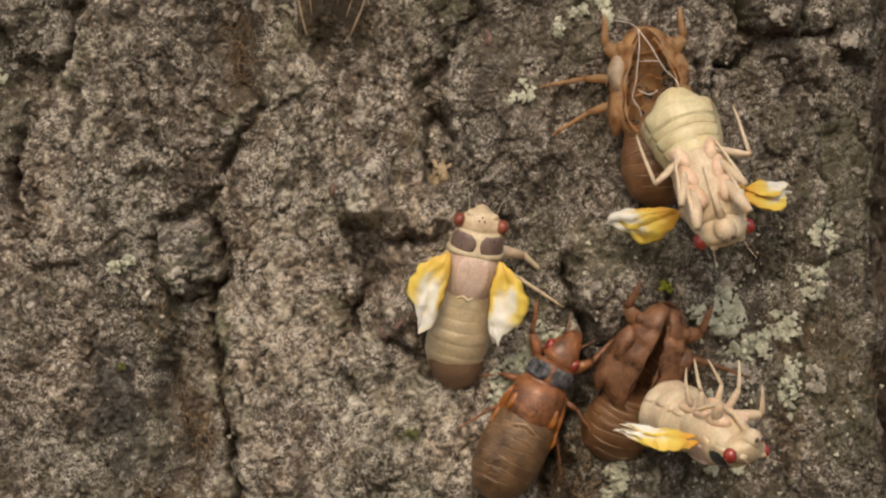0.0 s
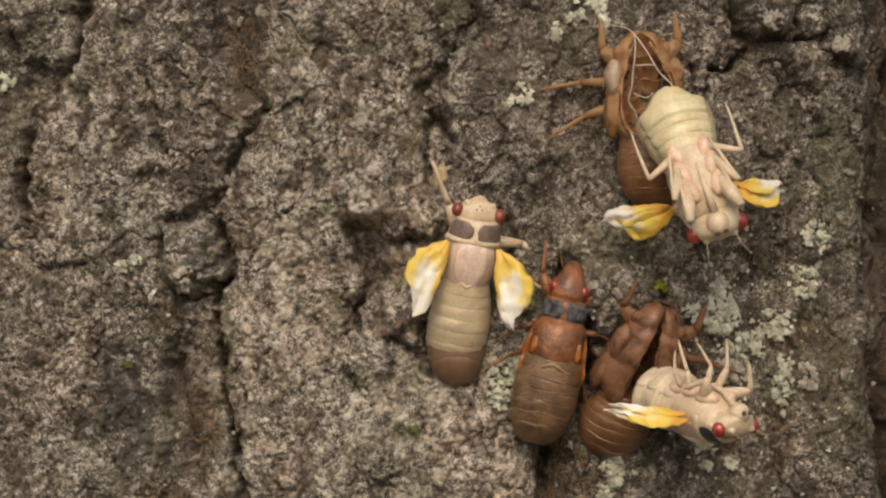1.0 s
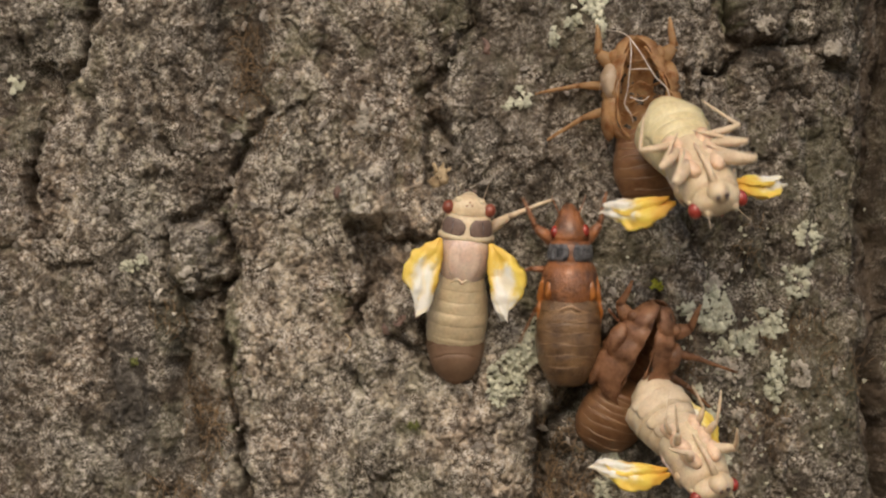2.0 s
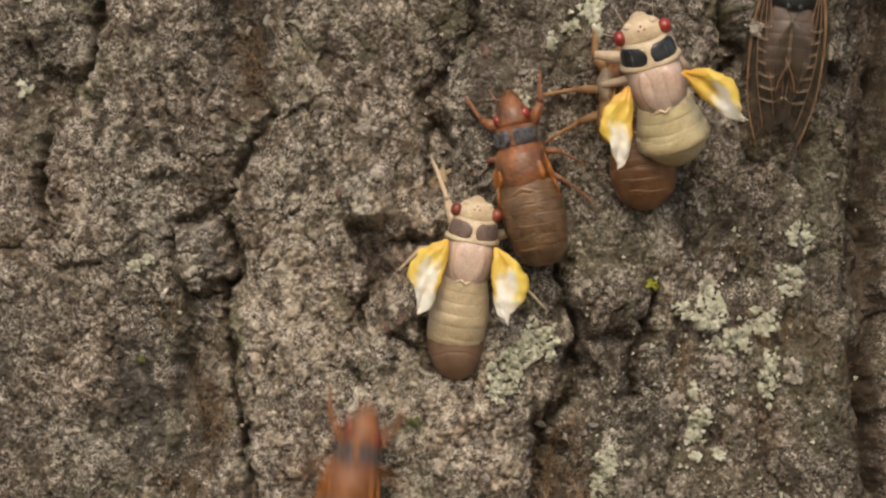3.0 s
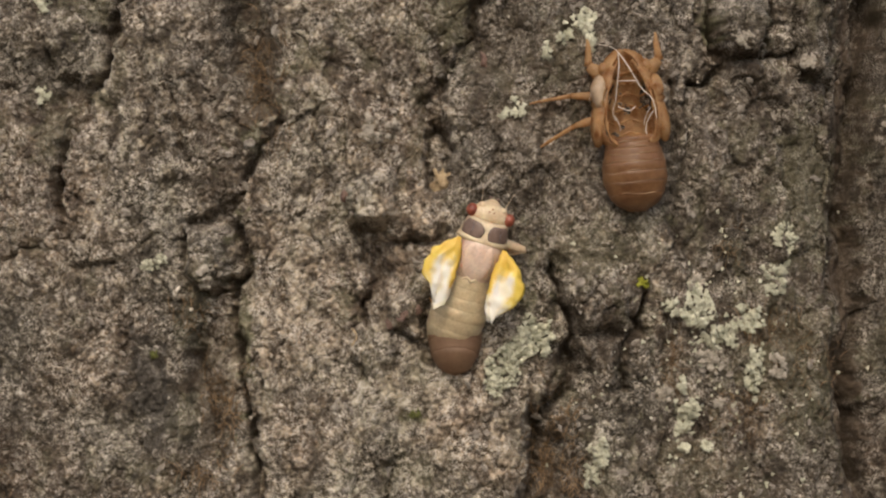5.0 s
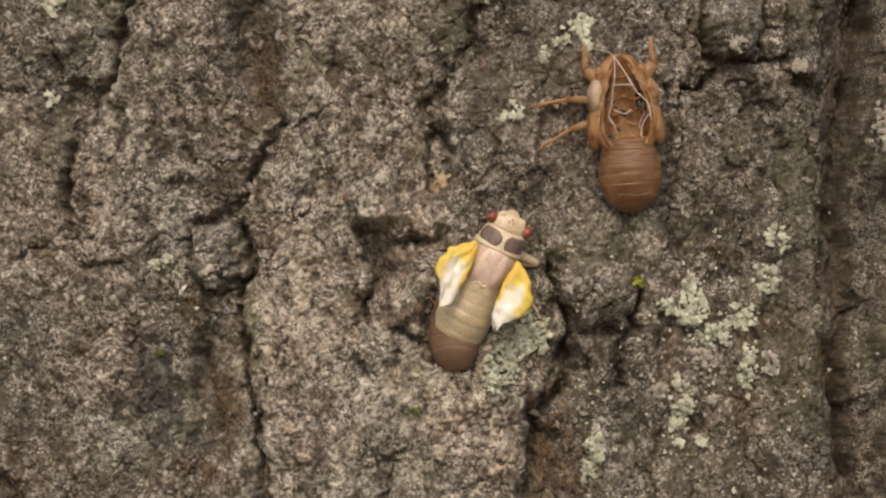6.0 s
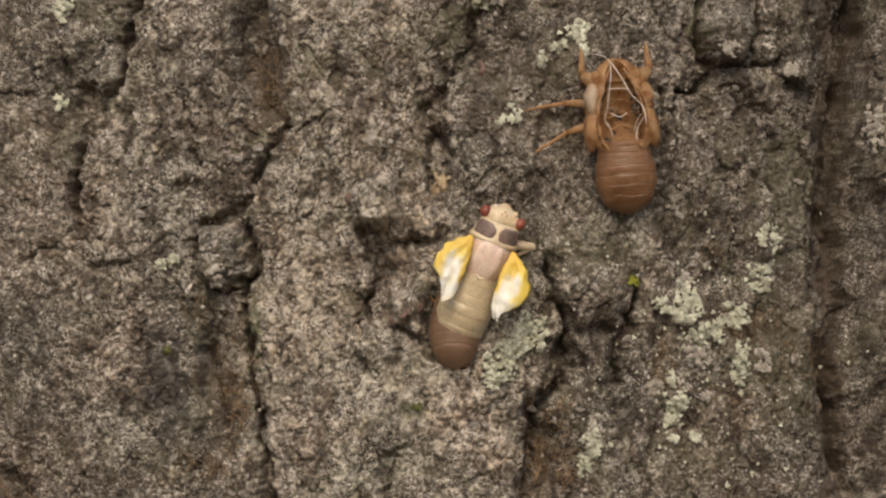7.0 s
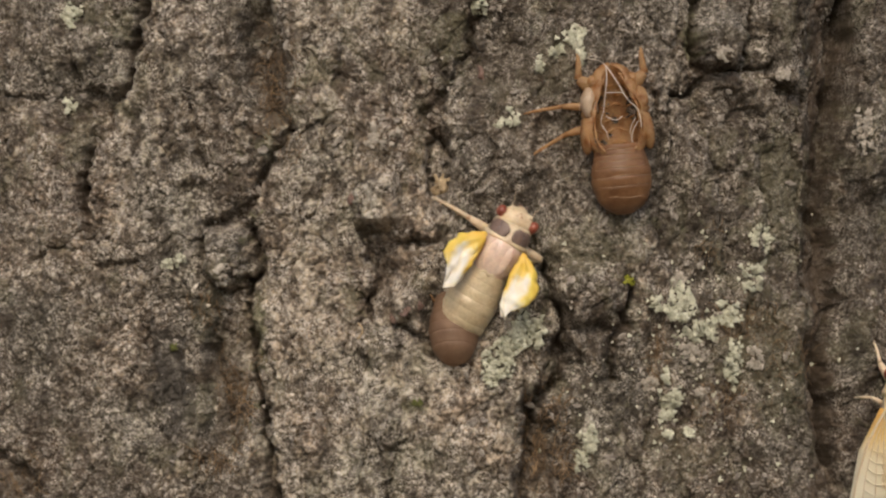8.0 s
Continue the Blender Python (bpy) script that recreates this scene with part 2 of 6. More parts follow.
GREEN = [(-22.0, 31.1, 3.6, 3.0, 0.5), (1.4, 37.0, 3.0, 6.0, 0.5), (-31.0, 18.1, 2.2, 1.6, 0.6), (-5.3, -27.1, 1.6, 1.2, 0.8),
         (42.4, 37.0, 1.2, 4.0, 0.8), (-15.5, -8.9, 1.6, 2.6, 0.5), (12.7, -7.1, 3.0, 2.4, 0.6), (-32.2, -14.3, 1.5, 9.0, 0.85),
         (55.4, -17.9, 8.0, 10.0, 0.4), (59.0, 10.0, 8.0, 12.0, 0.4), (24.8, 0.1, 8.0, 6.0, 0.35), (40.1, -35.0, 8.0, 5.0, 0.3), (-62.5, 19.0, 3.0, 5.0, 0.35), (-42.2, -28.7, 3.0, 4.0, 0.4),
         (-56.2, 38.8, 3.0, 3.0, 0.4), (19.4, 31.6, 5.0, 6.0, 0.3), (8.6, -5.3, 2.0, 3.0, 0.4)]


CRUST = [(-37.6, -2.6, 3.2, 5.0, 0.26), (-10.8, 6.8, 4.4, 4.4, 0.26), (-11.6, 20.2, 4.0, 4.0, 0.22), (48.2, 34.4, 3.0, 3.6, 0.22), (74.0, 20.0, 4.4, 9.0, 0.34), (59.0, 30.3, 1.8, 1.4, 0.4),
         (73.0, -10.0, 4.0, 8.0, 0.22), (-64.0, 35.0, 6.0, 5.0, 0.18), (-48.0, 36.0, 5.0, 8.0, 0.14), (-57.0, 8.0, 5.0, 8.0, 0.12)]


def patches(u, v, rows, seed):
    total = np.zeros(u.shape)
    ragged = 1 + 1.3 * fbm(u / 1.6, v / 1.6, seed, 3)
    for cu, cv, ru, rv, strength in rows:
        d = np.hypot((u - cu) / ru, (v - cv) / rv) * ragged
        total = np.maximum(total, strength * (1 - step(d, 0.55, 1.15)))
    return total


def relief(u, v, fine=True):
    """Height of the bark above the bare trunk, in mm, and its colour fields."""
    wu = u + 1.6 * fbm(u / 4.0, v / 4.0, 3, 3) + 0.35 * fbm(u / 0.9, v / 0.9, 8, 2)
    wv = v + 1.6 * fbm(u / 4.0, v / 4.0, 23, 3) + 0.35 * fbm(u / 0.9, v / 0.9, 28, 2)
    su, sv = u + 2.6 * fbm(u / 14, v / 14, 5, 2) + 1.5 * fbm(u / 4, v / 6, 15, 3), v
    ju, jv = wu + 0.8 * fbm(u / 1.5, v / 1.5, 9, 3), wv + 0.8 * fbm(u / 1.5, v / 1.5, 29, 3)
    h = 2.2 * fbm(u / 26, v / 40, 41, 2) + 1.9 * fbm(wu / 6, wv / 14, 51, 3)
    for cu, cv, ru, rv, lean, height in FORMS:
        a = radians(lean)
        bu, bv = (wu, wv) if rv < 40 else (su, sv)
        x, y = (bu - cu) * math.cos(a) + (bv - cv) * math.sin(a), (bv - cv) * math.cos(a) - (bu - cu) * math.sin(a)
        h = h + 1.3 * height * (1 - step(np.hypot(x / ru, y / rv), 0.5, 1.15))
    cut, shoulder = np.zeros(u.shape), np.zeros(u.shape)
    for half, depth, pts in FISSURES:
        lo_u, hi_u = min(p[0] for p in pts) - 5, max(p[0] for p in pts) + 5
        lo_v, hi_v = min(p[1] for p in pts) - 5, max(p[1] for p in pts) + 5
        fu, fv = (ju, jv) if half < 1.5 else (su, sv)
        pick = (fu > lo_u) & (fu < hi_u) & (fv > lo_v) & (fv < hi_v)
        x, y = fu[pick], fv[pick]
        near = np.full(x.shape, 99.0)
        for (ax, ay), (bx, by) in zip(pts, pts[1:]):
            dx, dy = bx - ax, by - ay
            k = np.clip(((x - ax) * dx + (y - ay) * dy) / (dx * dx + dy * dy), 0, 1)
            near = np.minimum(near, np.hypot(x - ax - k * dx, y - ay - k * dy))
        half_here = half * np.clip(0.95 + 2.2 * min(1, 0.5 / half) * fbm(x / 3.2, y / 3.2, 61, 3), 0.22, 2.1)
        deep = depth * np.clip(1.1 + 0.9 * fbm(x / 5, y / 5, 67, 2), 0.6, 1.6)
        cut[pick] = np.maximum(cut[pick], deep * (1 - step(near / half_here, 0.15, 1.5)))
        shoulder[pick] = np.maximum(shoulder[pick], 0.34 * depth * (1 - step(near / (1.2 + 1.6 * half), 0.0, 1.0)))
    h = h - np.maximum(cut, 0.6 * cut + shoulder)
    calm = 1 - 0.45 * step(cut, 0.3, 1.5)
    # plates, lumps and nodules: rounded knobs of bark parted by joints, some of them open
    f1, f2, big, lie_b = cells(wu / 5.0, wv / 11.0, 71)
    h = h + 1.0 * (big - 0.5) + 0.4 * step(f2 - f1, 0.0, 0.3) + 1.2 * lie_b
    open_joint = step(fbm(u / 6, v / 9, 73, 3), -0.10, 0.35)
    upright = step(u + 5 * fbm(u / 5, v / 5, 75, 2), 24, 34)
    g1, g2, mid, lie_m = cells((wu + 0.5 * big) / 2.1, wv / 3.9, 81)
    p1, p2, mid_p, lie_p = cells((wu + 0.5 * big) / 1.5, wv / 5.4, 83)
    g1, gap, mid, lie_m = (a + (b - a) * upright for a, b in ((g1, p1), (g2 - g1, p2 - p1), (mid, mid_p), (lie_m, lie_p)))
    h = h + calm * ((0.10 + 0.55 * mid) * np.clip(1 - 1.5 * g1 * g1, 0, 1) - (0.03 + 0.45 * open_joint) * (1 - step(gap, 0.0, 0.15)) + 0.8 * lie_m)
    n1, n2, nod, lie_n = cells((u + 0.5 * fbm(u / 1.1, v / 1.1, 85, 2)) / 1.25, (v + 0.5 * fbm(u / 1.1, v / 1.1, 87, 2)) / 1.45, 89)
    h = h + calm * (0.34 * nod * np.clip(1 - 1.5 * n1 * n1, 0, 1) - 0.14 * open_joint * (1 - step(n2 - n1, 0.0, 0.2)) + 0.40 * lie_n)
    tint = 0.22 * (big - 0.5) + 0.32 * (mid - 0.5) + 0.36 * (nod - 0.5) + 0.45 * fbm(wu / 1.9, wv / 4.2, 93, 3)
    if fine:
        e1, e2, small, lie_s = cells((u + 0.25 * fbm(u / 0.5, v / 0.5, 91, 2)) / 0.72, v / 0.66, 95)
        h = h + 0.15 * (small - 0.5) + 0.05 * step(e2 - e1, 0.0, 0.35) + 0.45 * lie_s + 0.16 * fbm(u / 0.5, v / 0.5, 99, 2)
        tint = tint + 0.55 * (small - 0.5) + 0.6 * fbm(u / 0.6, v / 0.6, 97, 2)
    # broad steps darken the right side: browner bark with some shade painted in
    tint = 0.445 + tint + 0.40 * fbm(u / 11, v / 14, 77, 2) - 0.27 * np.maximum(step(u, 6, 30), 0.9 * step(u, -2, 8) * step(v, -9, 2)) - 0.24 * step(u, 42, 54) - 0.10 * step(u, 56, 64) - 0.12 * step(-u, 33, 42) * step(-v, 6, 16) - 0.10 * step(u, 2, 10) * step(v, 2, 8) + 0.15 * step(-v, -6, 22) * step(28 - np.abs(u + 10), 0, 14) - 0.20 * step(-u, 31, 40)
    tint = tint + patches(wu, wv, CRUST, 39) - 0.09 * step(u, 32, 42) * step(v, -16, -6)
    # inner-bark brown and painted shade, stronger in fissures as the cut deepens
    gully = np.maximum(patches(wu, wv, INNER_AND_SHADE, 33), 0.55 * step(cut, 1.2, 3.0))
    algae = np.maximum(patches(u, v, GREEN, 35), 0.32 * step(fbm(u / 4, v / 6, 55, 5), 0.18, 0.5))
    return h, np.clip(tint, 0, 1), gully * 0.8, patches(u, v, STAINS, 37), algae


def spaced(fine_half, pitch, reach, ratio):
    """Grid lines: close and even within fine_half, then wider and wider out to reach."""
    inner = list(np.arange(-fine_half, fine_half + pitch / 2, pitch))
    outer, s = [], pitch
    p = inner[-1]
    while p < reach:
        s *= ratio
        p += s
        outer.append(min(p, reach))
    return np.array([-q for q in reversed(outer)] + inner + outer)


CIRC = math.pi * TRUNK_R / MM            # half way round the trunk, in mm
US = spaced(84.0, 0.18, CIRC, 1.12)
VS = np.append(spaced(49.0, 0.18, 1299.0, 1.14), [1600.0, 2000.0, 2500.0, 3200.0, 4000.0, 4001.0])
BARK_U, BARK_V = np.meshgrid(US, VS)
ROUND = np.clip(np.abs(BARK_U), 0, 300) * MM / TRUNK_R
BACK = 1 / (1 + TRUNK_R / MM * (1 - np.cos(ROUND)) / 395)     # the trunk's sides lie farther off
FLAT = np.where(np.abs(BARK_U) < 100, TRUNK_R / MM * np.sin(BARK_U * MM / TRUNK_R), BARK_U)
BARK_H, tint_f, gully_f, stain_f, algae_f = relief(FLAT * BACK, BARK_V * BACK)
BARK_H[-1, :] = -TRUNK_R / MM            # the sawn top closes the trunk


def skin(u, v):
    """Height of the bark's surface over the flat plane through the trunk's face, in mm, at a place in line with a point of that plane."""
    r = TRUNK_R / MM
    arc = r * math.asin(max(-1, min(1, u * (1 + r * (1 - math.sqrt(max(0, 1 - (u / r) ** 2))) / 395) / r)))
    v = v * (1 + r * (1 - math.cos(arc / r)) / 395)
    i = int(np.clip(np.searchsorted(VS, v), 1, len(VS) - 1))
    j = int(np.clip(np.searchsorted(US, arc), 1, len(US) - 1))
    return (r + BARK_H[i, j]) * math.cos(arc / r) - r


def skin_round(u, v, reach=3.0):
    """The bark's mean height near a place."""
    return sum(skin(u + reach * a, v + reach * b) for a in (-1, -0.5, 0, 0.5, 1) for b in (-1, -0.5, 0, 0.5, 1)) / 25


def tree_trunk():
    n_v, n_u = BARK_U.shape
    r = TRUNK_R + BARK_H * MM
    a = BARK_U * MM / TRUNK_R
    co = np.stack([r * np.sin(a), TRUNK_R - r * np.cos(a), EYE_Z + BARK_V * MM], -1).reshape(-1, 3)
    i = np.arange((n_v - 1) * n_u).reshape(n_v - 1, n_u)[:, :-1].ravel()
    quads = np.stack([i, i + 1, i + 1 + n_u, i + n_u], -1)
    me = bpy.data.meshes.new("tree_trunk")
    me.vertices.add(len(co))
    me.vertices.foreach_set("co", co.ravel())
    me.loops.add(quads.size)
    me.loops.foreach_set("vertex_index", quads.ravel().astype(np.int32))
    me.polygons.add(len(quads))
    me.polygons.foreach_set("loop_start", np.arange(0, quads.size, 4, dtype=np.int32))
    me.polygons.foreach_set("use_smooth", np.ones(len(quads), dtype=bool))
    me.update(calc_edges=True)
    me.validate()
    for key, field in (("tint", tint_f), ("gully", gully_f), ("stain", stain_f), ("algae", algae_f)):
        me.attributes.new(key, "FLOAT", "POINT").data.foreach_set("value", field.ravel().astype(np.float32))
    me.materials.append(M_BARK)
    ob = new("tree_trunk", me)
    return tagged(ob, "rugged grey-brown tree trunk with fissured, flaking bark", "tree trunk", kind="structure")


trunk = tree_trunk()


def ground():
    bm = bmesh.new()
    n, half = 60, 60.0
    line = [half * (abs(k / n * 2 - 1) ** 3) * (1 if k * 2 > n else -1) for k in range(n + 1)]
    grid = [[bm.verts.new((x, y + TRUNK_R, 0.02 * noise.noise(Vector((x * 2, y * 2, 0))))) for x in line] for y in line]
    for j in range(n):
        for k in range(n):
            bm.faces.new((grid[j][k], grid[j][k + 1], grid[j + 1][k + 1], grid[j + 1][k]))
    me = bpy.data.meshes.new("ground")
    bm.to_mesh(me)
    bm.free()
    me.materials.append(soft_material("leaf_litter", (0.07, 0.055, 0.035), (0.16, 0.12, 0.07), 30, 0.9, bump=0.6, dist=0.01))
    return tagged(new("ground", me), "brown leaf litter on soil round the trunk", "ground", kind="structure")


ground()


# ---- building helpers: meshes are drawn in millimetres ----
def part(name, bm, mat, parent=None, label="", at=None, smooth=True):
    bmesh.ops.recalc_face_normals(bm, faces=bm.faces)
    bmesh.ops.scale(bm, vec=(MM, MM, MM), verts=bm.verts)
    me = bpy.data.meshes.new(name)
    bm.to_mesh(me)
    bm.free()
    me.polygons.foreach_set("use_smooth", [smooth] * len(me.polygons))
    me.materials.append(mat)
    ob = new(name, me)
    ob.parent = parent
    if at is not None:
        ob.matrix_basis = at
    return tagged(ob, label)


def root(name, m, label, category, group=""):
    ob = new(name)
    ob.empty_display_size = 0.004
    ob.matrix_basis = m
    return tagged(ob, label, category, group)


def mm_pose(x, y, z, rx=0, ry=0, rz=0):
    return pose(x * MM, y * MM, z * MM, rx, ry, rz)


REACH = 395.0    # usual distance of the eye from the trunk's face, in mm


def place(u, v, h):
    """A point h mm before the trunk's face, on the line of sight that meets the face at (u, v)."""
    k = 1 - h / REACH
    return Vector((u * k * MM, -h * MM, EYE_Z + v * k * MM))


def stance(u, v, h, head, back=(0, 0, 1)):
    """A pose on the trunk's face: place in mm, and where head and back point (right, up, out)."""
    y = Vector((head[0], -head[2], head[1])).normalized()
    z = Vector((back[0], -back[2], back[1]))
    z = (z - y * z.dot(y)).normalized()
    m = Matrix((y.cross(z), y, z)).transposed().to_4x4()
    m.translation = place(u, v, h)
    return m


def crawl(u, v, turn, tilt=0.0, h=None, out=0.0):
    """A pose of an insect that clings to the bark, its head turned anticlockwise by that many degrees."""
    a = radians(turn)
    if h is None:
        h = skin_round(u, v, 4.0)
    return stance(u, v, h, (-math.sin(a), math.cos(a), out), (tilt, -out, 1))


def loop_faces(bm, a, b, closed=True):
    n = len(a)
    for i in range(n if closed else n - 1):
        bm.faces.new((a[i], a[(i + 1) % n], b[(i + 1) % n], b[i]))


def loft(bm, rings, seg=20):
    """A closed body through rings of (y, x, z, half width, half height)."""
    rows = []
    for y, cx, cz, rx, rz in rings:
        rows.append([bm.verts.new((cx + rx * math.cos(2 * math.pi * i / seg), y, cz + rz * math.sin(2 * math.pi * i / seg))) for i in range(seg)])
    for a, b in zip(rows, rows[1:]):
        loop_faces(bm, a, b)
    for row in (rows[0], rows[-1]):
        mid = bm.verts.new(sum((v.co for v in row), Vector()) / seg)
        for i in range(seg):
            bm.faces.new((row[i], row[(i + 1) % seg], mid))
    return bm


def shield(bm, rings, thick=0.3, seg=18):
    """A curved plate with thickness through rings of (y, z, half width, half height, from degrees, to degrees); 90 is the top."""
    grids = []
    for off in (0.0, -thick):
        grid = []
        for y, cz, rx, rz, a0, a1 in rings:
            row = []
            for i in range(seg + 1):
                a = radians(a0 + (a1 - a0) * i / seg)
                row.append(bm.verts.new(((rx + off) * math.cos(a), y, cz + (rz + off) * math.sin(a))))
            grid.append(row)
        grids.append(grid)
    outer, inner = grids
    for g in grids:
        for a, b in zip(g, g[1:]):
            loop_faces(bm, a, b, False)
    for k in (0, -1):
        loop_faces(bm, outer[k], inner[k], False)
        for (a, b), (c, d) in zip(zip(outer, outer[1:]), zip(inner, inner[1:])):
            bm.faces.new((a[k], b[k], d[k], c[k]))
    return bm


def tube(bm, pts, radii, seg=8):
    """A limb or thread along points, its ends closed."""
    pts = [Vector(p) for p in pts]
    if isinstance(radii, (int, float)):
        radii = [radii] * len(pts)
    rows = []
    side = None
    for i, p in enumerate(pts):
        way = (pts[min(i + 1, len(pts) - 1)] - pts[max(i - 1, 0)]).normalized()
        if side is None:
            side = way.orthogonal().normalized()
        side = (side - way * side.dot(way)).normalized()
        up = way.cross(side)
        rows.append([bm.verts.new(p + radii[i] * (side * math.cos(2 * math.pi * k / seg) + up * math.sin(2 * math.pi * k / seg))) for k in range(seg)])
    for a, b in zip(rows, rows[1:]):
        loop_faces(bm, a, b)
    bm.faces.new(rows[0])
    bm.faces.new(rows[-1])
    return bm


def ball(bm, centre, radii, seg=16, turn=0):
    m = Matrix.LocRotScale(Vector(centre), Euler((0, 0, radians(turn))), Vector(radii))
    bmesh.ops.create_uvsphere(bm, u_segments=seg, v_segments=seg // 2 + 2, radius=1, matrix=m)
    return bm


def smooth_line(pts, n):
    """n points along a rounded line through pts."""
    pts = [Vector(p) for p in pts]
    out = []
    for i in range(n):
        f = i / (n - 1) * (len(pts) - 1)
        k = min(int(f), len(pts) - 2)
        t = f - k
        p0, p1, p2, p3 = pts[max(k - 1, 0)], pts[k], pts[k + 1], pts[min(k + 2, len(pts) - 1)]
        out.append(0.5 * ((2 * p1) + (p2 - p0) * t + (2 * p0 - 5 * p1 + 4 * p2 - p3) * t * t + (3 * p1 - p0 - 3 * p2 + p3) * t ** 3))
    return out


# ---- insect materials ----
M_CREAM = soft_material("pale_cream_skin", (0.56, 0.42, 0.27), (0.72, 0.60, 0.41), 500, 0.42, sss=0.25, bump=0.2, dist=0.0001, coat=0.15)
M_ABDOMEN = soft_material("beige_abdomen", (0.48, 0.38, 0.24), (0.63, 0.515, 0.335), 300, 0.34, sss=0.2, bump=0.25, dist=0.0001, coat=0.2)
M_PINK = soft_material("pinkish_back", (0.64, 0.45, 0.36), (0.78, 0.61, 0.49), 350, 0.26, sss=0.25, bump=0.15, dist=0.0001, coat=0.3)
M_PATCH = soft_material("dark_brown_patch", (0.11, 0.072, 0.058), (0.22, 0.150, 0.122), 500, 0.45, bump=0.3, dist=0.0001)
M_BLACK_PATCH = soft_material("slate_black_patch", (0.012, 0.013, 0.014), (0.05, 0.055, 0.06), 700, 0.35, bump=0.3, dist=0.0001, coat=0.2)
M_BELLY = soft_material("yellowish_cream_abdomen", (0.60, 0.49, 0.27), (0.75, 0.65, 0.40), 300, 0.36, sss=0.2, bump=0.2, dist=0.0001, coat=0.2)
M_EYE = soft_material("deep_red_eye", (0.17, 0.035, 0.020), (0.30, 0.080, 0.045), 900, 0.35, bump=0.05, dist=0.00005, coat=0.2)
M_EYE_BRIGHT = soft_material("bright_red_eye", (0.22, 0.020, 0.014), (0.38, 0.048, 0.032), 900, 0.22, bump=0.05, dist=0.00005, coat=0.7)
M_LEG = soft_material("pale_leg_skin", (0.56, 0.42, 0.28), (0.70, 0.57, 0.41), 600, 0.45, sss=0.2, bump=0.2, dist=0.0001)
M_SHELL = soft_material("amber_shell", (0.36, 0.150, 0.050), (0.92, 0.62, 0.32), 420, 0.22, bump=0.9, dist=0.0006, through_light=0.32, coat=0.7, clear=0.30)
M_SHELL_ABD = soft_material("brown_shell_rings", (0.21, 0.098, 0.045), (0.40, 0.210, 0.100), 330, 0.30, bump=0.6, dist=0.00018, through_light=0.3, coat=0.35, clear=0.10)
M_SHELL_EDGE = soft_material("pale_tan_ring_edge", (0.25, 0.140, 0.072), (0.42, 0.27, 0.15), 400, 0.4, coat=0.3)
M_SHELL_WET = soft_material("glossy_red_brown_shell", (0.15, 0.062, 0.027), (0.52, 0.255, 0.13), 380, 0.22, bump=0.9, dist=0.0006, through_light=0.25, coat=0.7, clear=0.16)
M_SHELL_PALE = soft_material("pale_clear_shell_plate", (0.50, 0.36, 0.23), (0.70, 0.56, 0.41), 300, 0.3, bump=0.4, dist=0.0002, through_light=0.4, coat=0.4)
M_ADULT_ABD = soft_material("dark_brown_abdomen", (0.06, 0.042, 0.03), (0.17, 0.12, 0.085), 300, 0.4, bump=0.3, dist=0.0001, coat=0.2)
M_RUSSET = soft_material("orange_russet_nymph_skin", (0.15, 0.055, 0.020), (0.36, 0.135, 0.042), 380, 0.32, bump=0.7, dist=0.0004, coat=0.4)
M_NYMPH = soft_material("russet_nymph_skin", (0.095, 0.038, 0.017), (0.41, 0.155, 0.056), 330, 0.30, bump=0.8, dist=0.0005, coat=0.6)
M_NYMPH_ABD = soft_material("olive_brown_nymph_abdomen", (0.090, 0.045, 0.019), (0.225, 0.125, 0.053), 380, 0.38, bump=0.8, dist=0.0005, coat=0.4)
M_PAD = soft_material("orange_wing_case", (0.26, 0.085, 0.016), (0.42, 0.15, 0.03), 500, 0.32, bump=0.25, dist=0.0001, coat=0.4)
M_SLATE = soft_material("wrinkled_slate_collar", (0.016, 0.017, 0.020), (0.24, 0.24, 0.255), 1100, 0.32, bump=0.9, dist=0.0005)
M_THREAD = soft_material("white_thread", (0.70, 0.62, 0.52), (0.85, 0.80, 0.72), 800, 0.4)
M_JET = soft_material("black_adult_shell", (0.010, 0.011, 0.010), (0.042, 0.043, 0.040), 500, 0.5, bump=0.5, dist=0.0002, coat=0.1)
M_VEIN = soft_material("orange_vein", (0.19, 0.105, 0.05), (0.32, 0.20, 0.115), 500, 0.4)
M_RUST = soft_material("rust_red_leg", (0.20, 0.055, 0.018), (0.36, 0.11, 0.035), 500, 0.4)
M_HIP = soft_material("orange_pink_hip", (0.64, 0.42, 0.28), (0.76, 0.58, 0.42), 380, 0.36, sss=0.25, bump=0.2, dist=0.0001, coat=0.2)
M_SHELL_DULL = soft_material("dull_brown_shell_rings", (0.20, 0.115, 0.070), (0.32, 0.20, 0.125), 260, 0.5, bump=0.35, dist=0.00012, through_light=0.25, coat=0.15, clear=0.16)


